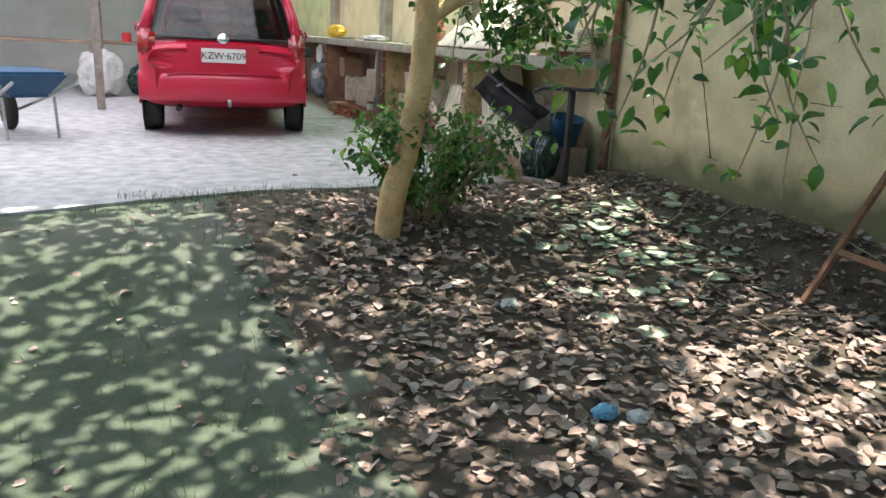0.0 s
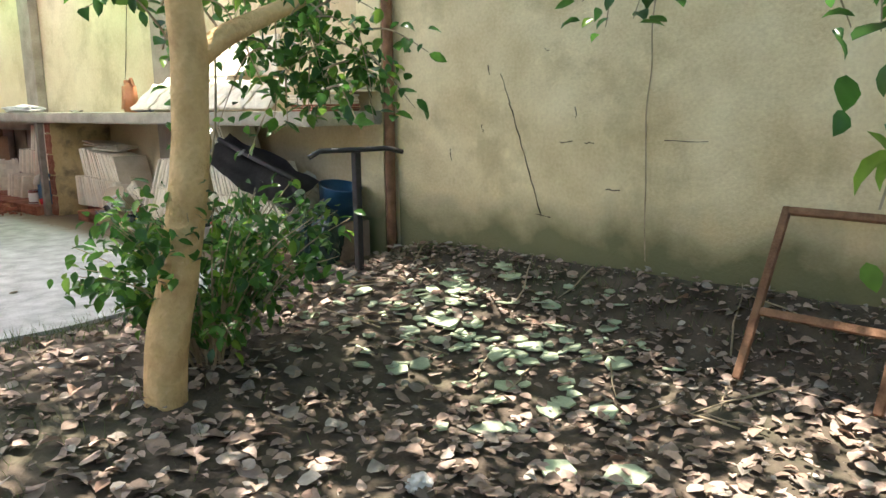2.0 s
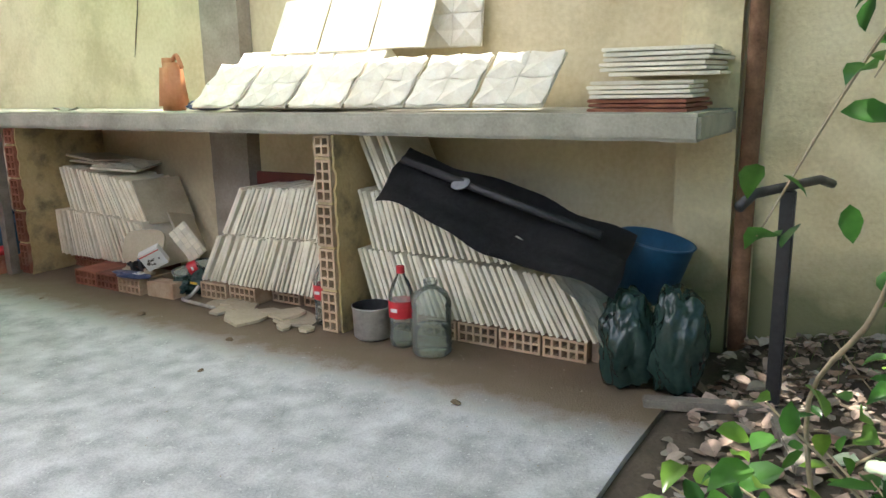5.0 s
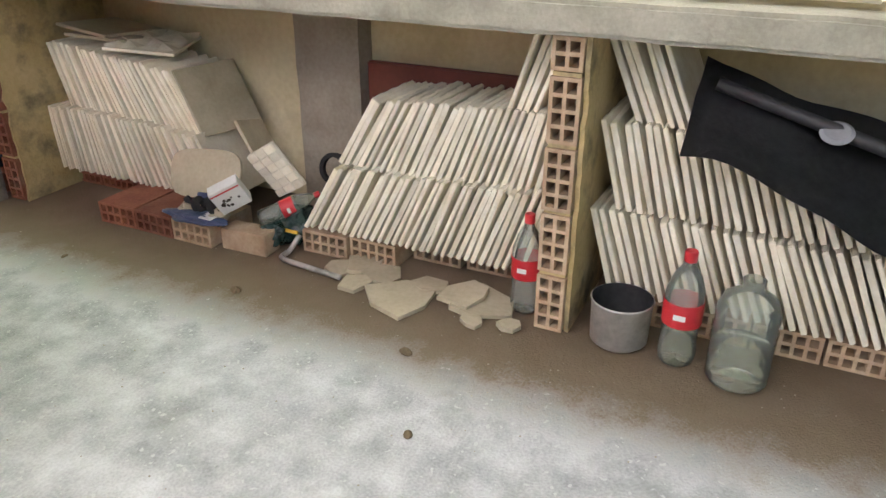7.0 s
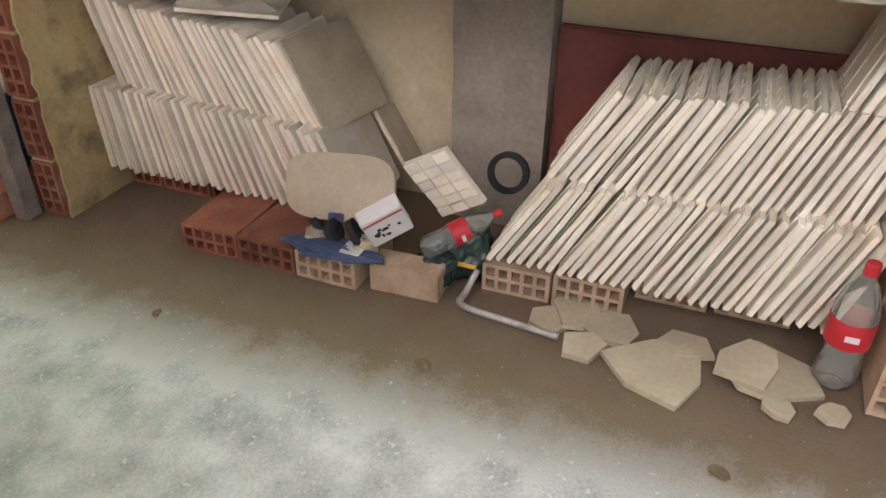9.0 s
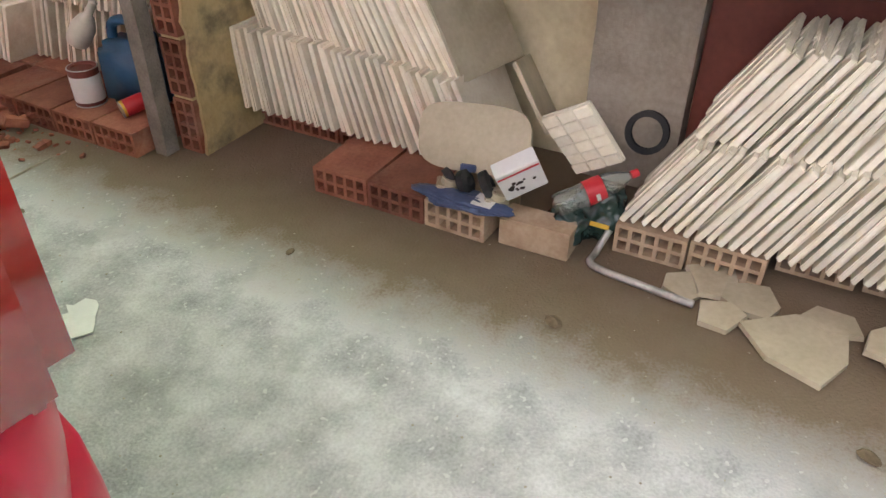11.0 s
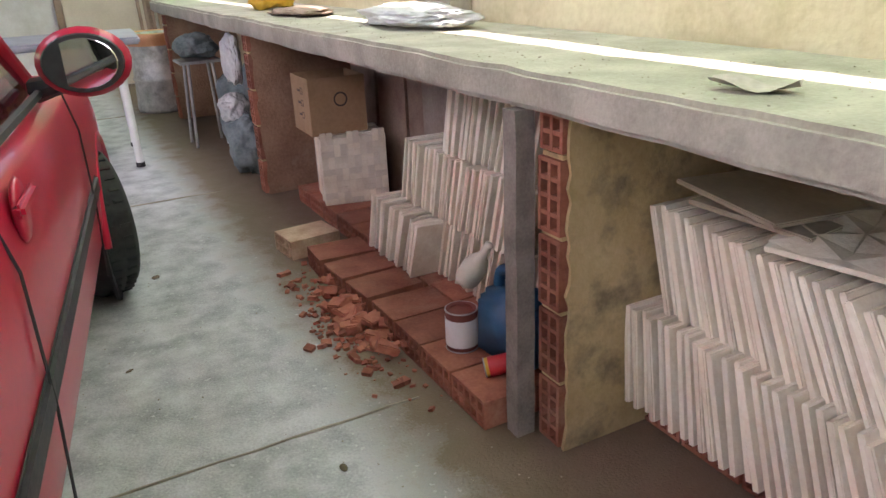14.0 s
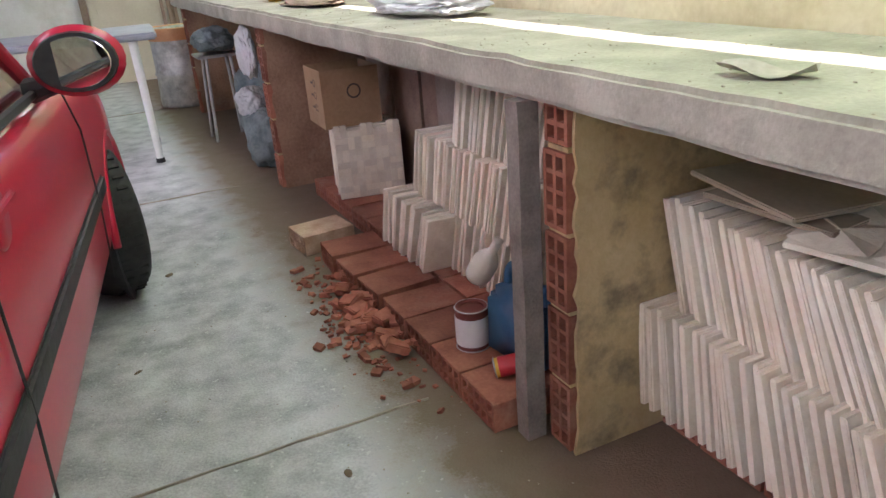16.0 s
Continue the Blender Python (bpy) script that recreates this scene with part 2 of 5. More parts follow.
M["white"] = mat("white_paint", (0.70, 0.69, 0.66), (0.82, 0.81, 0.78), 8, 0.6, 0.1)
M["ivory"] = mat("ivory_plastic", (0.62, 0.58, 0.46), (0.74, 0.70, 0.58), 8, 0.5, 0.1)
M["blue"] = mat("blue_plastic", (0.012, 0.06, 0.125), (0.024, 0.10, 0.19), 8, 0.45, 0.1)
M["blue_light"] = mat("light_blue_plastic", (0.10, 0.30, 0.48), (0.18, 0.42, 0.60), 8, 0.45, 0.1)
M["orange"] = mat("orange_plastic", (0.60, 0.24, 0.10), (0.74, 0.36, 0.18), 7, 0.5, 0.1, trans=0.25)
M["yellow"] = mat("yellow_bag", (0.62, 0.36, 0.03), (0.75, 0.48, 0.06), 9, 0.6, 0.4)
M["card"] = mat("cardboard", (0.27, 0.165, 0.085), (0.38, 0.245, 0.135), 6, 0.85, 0.1)
M["ink"] = mat("dark_ink", (0.05, 0.035, 0.03), (0.07, 0.05, 0.04), 9, 0.8, 0)
M["paper"] = mat("plastic_film", (0.55, 0.55, 0.53), (0.78, 0.78, 0.76), 9, 0.35, 0.4, trans=0.2)
M["clear_film"] = mat("cloudy_film", (0.50, 0.52, 0.44), (0.72, 0.74, 0.64), 9, 0.25, 0.4, trans=0.35)
M["green_bottle"] = mat("dark_green_plastic", (0.012, 0.03, 0.025), (0.03, 0.06, 0.05), 9, 0.25, 0.1)
M["navy"] = mat("navy_wrapper", (0.03, 0.05, 0.11), (0.07, 0.10, 0.2), 12, 0.35, 0.3)
M["grey_table"] = mat("grey_tabletop", (0.22, 0.235, 0.27), (0.32, 0.335, 0.37), 5, 0.5, 0.1)
M["door"] = mat("cream_door", (0.58, 0.50, 0.38), (0.70, 0.62, 0.49), 3, 0.6, 0.1)
M["cloth"] = mat("grey_green_cloth", (0.10, 0.13, 0.13), (0.24, 0.28, 0.27), 9, 0.9, 0.4)
M["rust_red"] = mat("red_crumbs", (0.24, 0.07, 0.042), (0.42, 0.165, 0.105), 12, 0.9, 0.3, island=0.3)
M["sheet_white"] = mat("white_translucent_sheet", (0.80, 0.80, 0.86), (0.90, 0.90, 0.95), 3, 0.5, 0.05, trans=0.92)
M["sheet_green"] = mat("greenish_translucent_sheet", (0.52, 0.91, 0.47), (0.61, 0.94, 0.56), 3, 0.5, 0.05, trans=0.92)
M["sheet_grey"] = mat("weathered_fibre_sheet", (0.34, 0.35, 0.38), (0.46, 0.47, 0.50), 3, 0.8, 0.1)
M["roof_dark"] = mat("grey_fibre_cement", (0.22, 0.22, 0.23), (0.34, 0.34, 0.35), 4, 0.9, 0.3)
M["leaf"] = leaf_mat("green_leaf", [(0.035, 0.10, 0.028), (0.06, 0.18, 0.035), (0.11, 0.28, 0.05), (0.045, 0.13, 0.03), (0.24, 0.42, 0.06)], 0.28, 0.5)
M["dry_leaf"] = leaf_mat("dry_leaf", [(0.16, 0.11, 0.08), (0.33, 0.24, 0.19), (0.44, 0.33, 0.27), (0.22, 0.16, 0.12), (0.09, 0.065, 0.045), (0.38, 0.34, 0.29), (0.28, 0.17, 0.12)], 0.8, 0.05)
M["grass"] = leaf_mat("grass_blade", [(0.05, 0.10, 0.025), (0.12, 0.18, 0.05), (0.20, 0.19, 0.08)], 0.6, 0.2)


# ---- mesh helpers ----
def mesh_ob(name, bm, material, parent=None, label="", smooth=False):
    me = bpy.data.meshes.new(name)
    bm.normal_update()
    bm.to_mesh(me)
    bm.free()
    for m_ in (material if isinstance(material, (list, tuple)) else [material]):
        me.materials.append(m_)
    if smooth:
        me.shade_smooth()
    ob = new(name, me)
    if parent:
        ob.parent = parent
    return tagged(ob, label)


def part(name, bm, material, parent, label="", smooth=False):
    return mesh_ob(name, bm, material, parent, label, smooth)


def thing(name, label, category, m=None, group="", kind=""):
    ob = new(name)
    ob.empty_display_size = 0.1
    if m is not None:
        ob.matrix_basis = m
    return tagged(ob, label, category, group, kind)


def shared(name, me, parent=None, m=None):
    ob = new(name, me)
    if parent:
        ob.parent = parent
    if m is not None:
        ob.matrix_basis = m
    return ob


def add_box(bm, x0, x1, y0, y1, z0, z1, bev=0.0, m=None):
    r = bmesh.ops.create_cube(bm, size=1)["verts"]
    bmesh.ops.transform(bm, verts=r, matrix=Matrix.Translation(((x0 + x1) / 2, (y0 + y1) / 2, (z0 + z1) / 2)) @ Matrix.Diagonal((abs(x1 - x0), abs(y1 - y0), abs(z1 - z0), 1)))
    if bev:
        es = list({e for v in r for e in v.link_edges})
        r = list({v for f in bmesh.ops.bevel(bm, geom=es, offset=bev, segments=2, affect="EDGES")["faces"] for v in f.verts} | {v for v in r if v.is_valid})
    if m is not None:
        bmesh.ops.transform(bm, verts=r, matrix=m)
    return r


def box(x0, x1, y0, y1, z0, z1, bev=0.0, m=None):
    bm = bmesh.new()
    add_box(bm, x0, x1, y0, y1, z0, z1, bev, m)
    return bm


def roughen(bm, amount, scale, seed=0.0):
    for v in bm.verts:
        v.co += noise.noise_vector(v.co * scale + Vector((seed, seed, seed))) * amount
    return bm


def grid_box(x0, x1, y0, y1, z0, z1, step, amount=0.0, scale=8.0, bev=0.0):
    """A slab cut into cells of about step, its surface slightly uneven."""
    bm = box(x0, x1, y0, y1, z0, z1, bev)
    for axis, a, b_ in ((0, x0, x1), (1, y0, y1), (2, z0, z1)):
        k = int((b_ - a) / step)
        for i in range(1, k):
            co, no = [0, 0, 0], [0, 0, 0]
            co[axis], no[axis] = a + (b_ - a) * i / k, 1
            bmesh.ops.bisect_plane(bm, geom=bm.verts[:] + bm.edges[:] + bm.faces[:], plane_co=co, plane_no=no)
    return roughen(bm, amount, scale) if amount else bm


def lathe(profile, seg=24, m=None):
    """Turn a profile of (radius, height) pairs round z."""
    bm = bmesh.new()
    rings = []
    for r, z in profile:
        rings.append([bm.verts.new((max(r, 1e-4) * math.cos(2 * math.pi * i / seg), max(r, 1e-4) * math.sin(2 * math.pi * i / seg), z)) for i in range(seg)])
    for a, b_ in zip(rings, rings[1:]):
        for i in range(seg):
            bm.faces.new((a[i], a[(i + 1) % seg], b_[(i + 1) % seg], b_[i]))
    if m is not None:
        bm.transform(m)
    return bm


def tube(points, radii, seg=8, bm=None, wob=0.0):
    """A tapered tube along points."""
    bm = bm or bmesh.new()
    pts = [Vector(p) for p in points]
    rings = []
    for i, p in enumerate(pts):
        d = (pts[min(i + 1, len(pts) - 1)] - pts[max(i - 1, 0)]).normalized()
        side = d.orthogonal().normalized() if i == 0 else (side - d * side.dot(d)).normalized()
        up = d.cross(side)
        r = radii[i] if isinstance(radii, (list, tuple)) else radii
        ring = []
        for k in range(seg):
            a = 2 * math.pi * k / seg
            q = p + (side * math.cos(a) + up * math.sin(a)) * r
            if wob:
                q += noise.noise_vector(q * 9) * wob
            ring.append(bm.verts.new(q))
        rings.append(ring)
    for a, b_ in zip(rings, rings[1:]):
        for k in range(seg):
            bm.faces.new((a[k], a[(k + 1) % seg], b_[(k + 1) % seg], b_[k]))
    bm.faces.new(rings[0][::-1])
    bm.faces.new(rings[-1])
    return bm


def smooth_path(ctrl, n=24):
    """Points along a Catmull-Rom curve."""
    c = [Vector(ctrl[0])] + [Vector(p) for p in ctrl] + [Vector(ctrl[-1])]
    out = []
    k = len(ctrl) - 1
    for i in range(n + 1):
        u = min(i / n * k, k - 1e-6)
        j, f = int(u), u - int(u)
        p0, p1, p2, p3 = c[j:j + 4]
        out.append(0.5 * ((2 * p1) + (p2 - p0) * f + (2 * p0 - 5 * p1 + 4 * p2 - p3) * f * f + (3 * p1 - p0 - 3 * p2 + p3) * f ** 3))
    return out


def leaves(name, spots, size, material, rng, parent=None, droop=0.5, flat=False, lobes=False):
    """Many leaves, each a folded blade of six points, in one mesh. spots: centre and size factor."""
    vs, fs = [], []
    for p, k in spots:
        s = size * k * rng.uniform(0.65, 1.3)
        yaw = rng.uniform(0, 2 * math.pi)
        tilt = rng.gauss(0, 0.22) if flat else rng.gauss(-droop, 0.45)
        roll = rng.gauss(0, 0.25 if flat else 0.5)
        m = Matrix.Translation(p) @ Euler((roll, -tilt, yaw), "XYZ").to_matrix().to_4x4()
        w = s * (rng.uniform(0.30, 0.45) if lobes else rng.uniform(0.24, 0.34))
        c = rng.uniform(0.05, 0.30) * s * (1 if not flat else rng.choice((1, 1, -0.6)))
        o = len(vs)
        for q in ((0, 0, 0), (s, 0, -c * 0.6), (s * 0.2, w * 0.72, c * 0.6), (s * 0.2, 0, 0), (s * 0.2, -w * 0.72, c * 0.6), (s * 0.48, w, c * 0.75), (s * 0.48, 0, c * 0.08), (s * 0.48, -w, c * 0.7),
                  (s * 0.78, w * 0.62, c * 0.3), (s * 0.78, 0, -c * 0.15), (s * 0.78, -w * 0.62, c * 0.35)):
            vs.append(m @ Vector(q))
        fs += [(o, o + 3, o + 2), (o, o + 4, o + 3), (o + 2, o + 3, o + 6, o + 5), (o + 3, o + 4, o + 7, o + 6), (o + 5, o + 6, o + 9, o + 8), (o + 6, o + 7, o + 10, o + 9), (o + 8, o + 9, o + 1), (o + 9, o + 10, o + 1)]
    me = bpy.data.meshes.new(name)
    me.from_pydata([tuple(v) for v in vs], [], fs)
    me.materials.append(material)
    if not flat:
        me.shade_smooth()
    ob = new(name, me)
    if parent:
        ob.parent = parent
    return ob


# ---- structure: ground, floor, walls, roof ----
GY = -1.60       # where the concrete ends and the yard begins
WX = 0.60        # the face of the long boundary wall
H0, H1 = 0.90, 0.99   # underside and top of the bench


def ease(u):
    u = max(0.0, min(1.0, u))
    return u * u * (3 - 2 * u)


def ground_z(x, y):
    """The yard falls away from the concrete and rises a little against the wall."""
    edge = max(0.0, min(1.0, (GY - y) / 0.5))
    bumps = 0.025 * noise.noise(Vector((x * 1.7, y * 1.7, 0))) + 0.012 * noise.noise(Vector((x * 6, y * 6, 3)))
    if y > -1.52:
        return -0.062
    z = -0.022 + edge * (bumps + 0.01) - 0.25 * ease((-2.0 - y) / 2.2) + RISE * ease((x + 0.4) / 0.9) * edge
    bank = ease((x - 0.22) / 0.36) * edge
    return z * (1 - bank) + bank * (0.13 + bumps)


def yard_ground():
    xs = [-60, -30, -15, -9] + [-7 + 0.1 * i for i in range(79)] + [1.2, 8, 20, 60]
    ys = [-60, -30, -15, -10] + [-8 + 0.1 * i for i in range(66)] + [2, 8, 15, 30, 60]
    bm = bmesh.new()
    rows = [[bm.verts.new((x, y, ground_z(x, y) if -8 <= y <= -1.4 else (-0.25 if y < -8 else -0.062))) for x in xs] for y in ys]
    for a, b_ in zip(rows, rows[1:]):
        for i in range(len(xs) - 1):
            f = bm.faces.new((a[i], a[i + 1], b_[i + 1], b_[i]))
            cx = (xs[i] + xs[i + 1]) / 2
            cy = a[i].co.y
            f.material_index = 1 if cx < -2.5 + 0.25 * noise.noise(Vector((cy * 2, 0, 0))) - 0.3 * (cy + 3) * 0.2 else 0
    ob = mesh_ob("ground", bm, [M["soil"], M["moss"]], smooth=True)
    tagged(ob, "dark yard soil with mossy worn patches", "ground", kind="structure")


yard_ground()
bm = grid_box(-7.0, WX, GY, 10.6, -0.055, 0.0, 0.35, 0.0)
for v in bm.verts:
    if v.co.z > -0.02:
        v.co.z += 0.004 * noise.noise(v.co * 2.0) - 0.002
    if abs(v.co.y - GY) < 0.01:
        v.co.y += 0.10 * noise.noise(Vector((v.co.x * 1.5, 2, 0))) + 0.27 * min(0.0, v.co.x + 2.3)
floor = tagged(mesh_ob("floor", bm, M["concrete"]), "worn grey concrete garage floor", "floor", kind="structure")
# filled joints across the floor
for yj in (2.75, 5.38, 8.4):
    bm = tube([(-2.4 + 0.1 * i, yj + 0.012 * noise.noise(Vector((i * 0.6, yj, 0))), -0.0005) for i in range(23)], [0.0045 + 0.003 * noise.noise(Vector((i * 1.3, yj, 3))) for i in range(23)], 5)
    tagged(mesh_ob("trim", bm, M["column"]), "dark joint in the concrete floor", "joint", kind="structure")

bm = grid_box(WX, WX + 0.15, -9.0, 10.75, -0.6, 2.32, 0.4, 0.006, 2.0)
for f in bm.faces:
    f.material_index = 1 if f.calc_center_median().y > -1.6 else 0
wall = tagged(mesh_ob("wall_east", bm, [M["plaster"], M["plaster_dry"]], smooth=False), "stained yellow plastered boundary wall", "wall", kind="structure")
bm = grid_box(WX + 0.02, WX + 0.13, -9.0, GY - 0.1, 2.33, 3.4, 0.5, 0.004, 2.0)
tagged(mesh_ob("wall_east_top", bm, M["plaster"]), "upper part of the stained yard wall", "wall", kind="structure")
tagged(mesh_ob("wall_north", box(-7.0, WX, 10.6, 10.75, 0, 3.3), M["white_wall"]), "whitewashed back wall of the garage", "wall", kind="structure")
tagged(mesh_ob("wall_west", box(-7.15, -7.0, -9.0, 10.75, -0.6, 2.4), M["plaster"]), "plastered side wall", "wall", kind="structure")
tagged(mesh_ob("wall_south", box(-7.0, WX, -9.15, -9.0, -0.6, 2.4), M["plaster"]), "plastered wall closing the yard", "wall", kind="structure")

tagged(mesh_ob("pilaster", grid_box(WX - 0.06, WX - 0.004, -1.665, -1.44, 0.0, 2.3, 0.15, 0.003, 9), M["plaster"]), "plastered pilaster at the bench end", "pilaster", kind="structure")
# hairline cracks and board marks in the yard wall
rng = random.Random(2)
marks = [((-2.60, 1.20), (-2.66, 1.03)), ((-2.66, 1.03), (-2.89, 0.385)), ((-3.0, 0.81), (-3.09, 0.81)), ((-3.16, 0.81), (-3.22, 0.81)), ((-3.63, 0.83), (-3.85, 0.83)), ((-2.85, 0.385), (-2.95, 0.38)), ((-3.3, 0.56), (-3.38, 0.56)), ((-2.2, 0.75), (-2.21, 0.68)), ((-2.5, 1.25), (-2.51, 1.20)), ((-2.9, 1.32), (-2.93, 1.31)), ((-3.1, 1.0), (-3.11, 0.95)), ((-2.45, 0.9), (-2.46, 0.86)), ((1.75, 2.0), (1.9, 1.3))]
for (ya, za), (yb, zb) in marks:
    steps = max(4, int(8 * math.hypot(yb - ya, zb - za) / 0.4))
    pts = [(WX - 0.003, ya + (yb - ya) * i / steps + rng.gauss(0, 0.003), za + (zb - za) * i / steps + rng.gauss(0, 0.004)) for i in range(steps + 1)]
    part("crack", tube(pts, [rng.uniform(0.001, 0.0038) for p_ in pts], 5), M["soil"], wall, "dark crack in the plaster")
# thin roots and vines hanging down the wall
for y0 in (-3.55,):
    pts = [(WX - 0.02 - 0.01 * rng.random(), y0 + rng.gauss(0, 0.012), 2.2 - 0.2 * i) for i in range(11)]
    tagged(mesh_ob("vine", tube(smooth_path(pts, 40), 0.004, 5), M["twig"], smooth=True), "thin dry vine hanging down the wall", "vine", "dry vines")
# concrete columns of the wall
for y0, y1, z1 in COLUMNS:
    tagged(mesh_ob("column", grid_box(WX - 0.10, WX - 0.004, y0, y1, 0.0, z1, 0.12, 0.003, 9), M["column"]), "rough grey concrete column in the wall", "column", kind="structure", group="wall columns")


def roof_sheet(x0, x1, y0, y1, z0, z1, material):
    """A corrugated sheet, waves running down its slope in x."""
    bm = bmesh.new()
    n = int((y1 - y0) / 0.03)
    a = [bm.verts.new((x0, y0 + (y1 - y0) * i / n, z0 + 0.02 * math.sin(i * 1.1))) for i in range(n + 1)]
    b_ = [bm.verts.new((x1, y0 + (y1 - y0) * i / n, z1 + 0.02 * math.sin(i * 1.1))) for i in range(n + 1)]
    for i in range(n):
        bm.faces.new((a[i], a[i + 1], b_[i + 1], b_[i]))
    return bm


RZ = 2.38
roof = thing("roof", "corrugated grey roof with a translucent strip along the wall", "roof", kind="structure")
k = 0
y = -1.5
while y < 10.4:
    kind = STRIPS[k % len(STRIPS)]
    gap_x = 0.40 if y < 0.8 else 0.43
    y1 = min(y + 1.12, 10.6)
    part("clear_sheet", roof_sheet(-0.25, gap_x, y, y1, RZ + 0.13, RZ + 0.03, M[kind]), M[kind], roof, "translucent roof sheet")
    part("sheet", roof_sheet(-1.9, -0.22, y, y1, RZ + 0.44, RZ + 0.15, M["sheet_grey"]), M["sheet_grey"], roof)
    # unseen left sheets: white adds side light on the tiles, grey dims the back
    far = M["sheet_grey"] if y > 4.6 else M["sheet_white"]
    part("unseen_sheet", roof_sheet(-7.1, -1.8, y, y1, RZ + 1.25, RZ + 0.46, far), far, roof, "unseen wide roof sheet added to set the side light")
    y += 1.08
    k += 1
# unseen pieces, added to trim the roof gap into a strip of sun
for y0, y1, x0 in ((-1.5, -0.75, 0.36), (0.62, 1.9, 0.53), (1.9, 4.2, 0.52), (4.25, 5.2, 0.50), (5.4, 10.6, 0.52)):
    part("flashing", box(x0, WX + 0.2, y0, y1, RZ - 0.03, RZ - 0.015), M["roof_dark"], roof, "added grey flashing that bounds the sun gap")
for yb in (-1.3, 1.1, 3.6, 6.1, 8.6):
    part("beam", box(-7.0, 0.55, yb, yb + 0.07, RZ - 0.10, RZ - 0.02, 0.004), M["wood"], roof, "weathered roof beam")
for xp in (-3.3,):
    for yp in (3.7, 8.7):
        tagged(mesh_ob("roof_post", box(xp - 0.05, xp + 0.05, yp - 0.05, yp + 0.05, 0, RZ - 0.02, 0.004), M["wood"]), "weathered wooden roof post", "post", kind="structure", group="roof posts")

# door in the back wall
d = thing("door_1", "closed cream panelled door in the back wall", "door", pose(0.42, 0, 0), kind="structure")
part("leaf", box(-1.06, -0.22, 10.555, 10.597, 0.01, 2.08, 0.004), M["door"], d)
for xa, xb in ((-0.98, -0.68), (-0.60, -0.30)):
    for za, zb in ((0.15, 0.95), (1.08, 1.95)):
        part("panel", box(xa, xb, 10.543, 10.552, za, zb, 0.004), M["door"], d)
for xa, xb, za, zb in ((-1.14, -1.065, 0, 2.16), (-0.215, -0.14, 0, 2.16), (-1.062, -0.218, 2.088, 2.16)):
    part("frame", box(xa, xb, 10.53, 10.598, za, zb, 0.004), M["old_board"], d, "brown door frame")
part("handle", tube([(-0.32, 10.53, 1.0), (-0.32, 10.50, 1.0), (-0.42, 10.50, 1.0)], 0.009), M["steel"], d, "metal lever handle")

# ---- the bench ----
bench = thing("concrete_bench", "long rough concrete bench slab on brick piers", "workbench")
bm = grid_box(-0.05, WX - 0.004, -1.66, 8.2, H0, H1, 0.09, 0.0, bev=0.012)
for v in bm.verts:
    v.co += Vector((0.006 if v.co.x < 0.3 else 0.0, 0.004, 0.004)) * noise.noise(v.co * 7.0) + Vector((0, 0, 0.004)) * noise.noise(v.co * 1.3)
part("slab", bm, M["bench"], bench, smooth=False)


def brick_mesh(name, w, h, d, cols, rows, material, wall_t=0.011):
    """A hollow clay block: holes run along x, w along y, h along z, d deep."""
    bm = bmesh.new()
    for i in range(cols + 1):
        yc = wall_t / 2 + (w - wall_t) * i / cols
        add_box(bm, 0, d, yc - wall_t / 2, yc + wall_t / 2, 0.0015, h - 0.0015)
    for j in range(rows + 1):
        zc = wall_t / 2 + (h - wall_t) * j / rows
        add_box(bm, 0.0012, d - 0.0012, 0.001, w - 0.001, zc - wall_t / 2, zc + wall_t / 2)
    add_box(bm, d * 0.55, d * 0.6, 0.003, w - 0.003, 0.003, h - 0.003)
    me = bpy.data.meshes.new(name)
    bm.to_mesh(me)
    bm.free()
    me.materials.append(material)
    return me


BR_UP = brick_mesh("block_upright", 0.088, 0.186, 0.19, 2, 4, M["brick"])
BR_UP_D = brick_mesh("block_upright_dusty", 0.088, 0.186, 0.19, 2, 4, M["brick_dusty"])
BR_TOP = brick_mesh("block_cut", 0.088, 0.09, 0.19, 2, 2, M["brick"])
BR_TOP_D = brick_mesh("block_cut_dusty", 0.088, 0.09, 0.19, 2, 2, M["brick_dusty"])
BR_LIE = brick_mesh("block_lying", 0.19, 0.088, 0.24, 5, 2, M["brick"])
BR_LIE_D = brick_mesh("block_lying_dusty", 0.19, 0.088, 0.24, 5, 2, M["brick_dusty"])


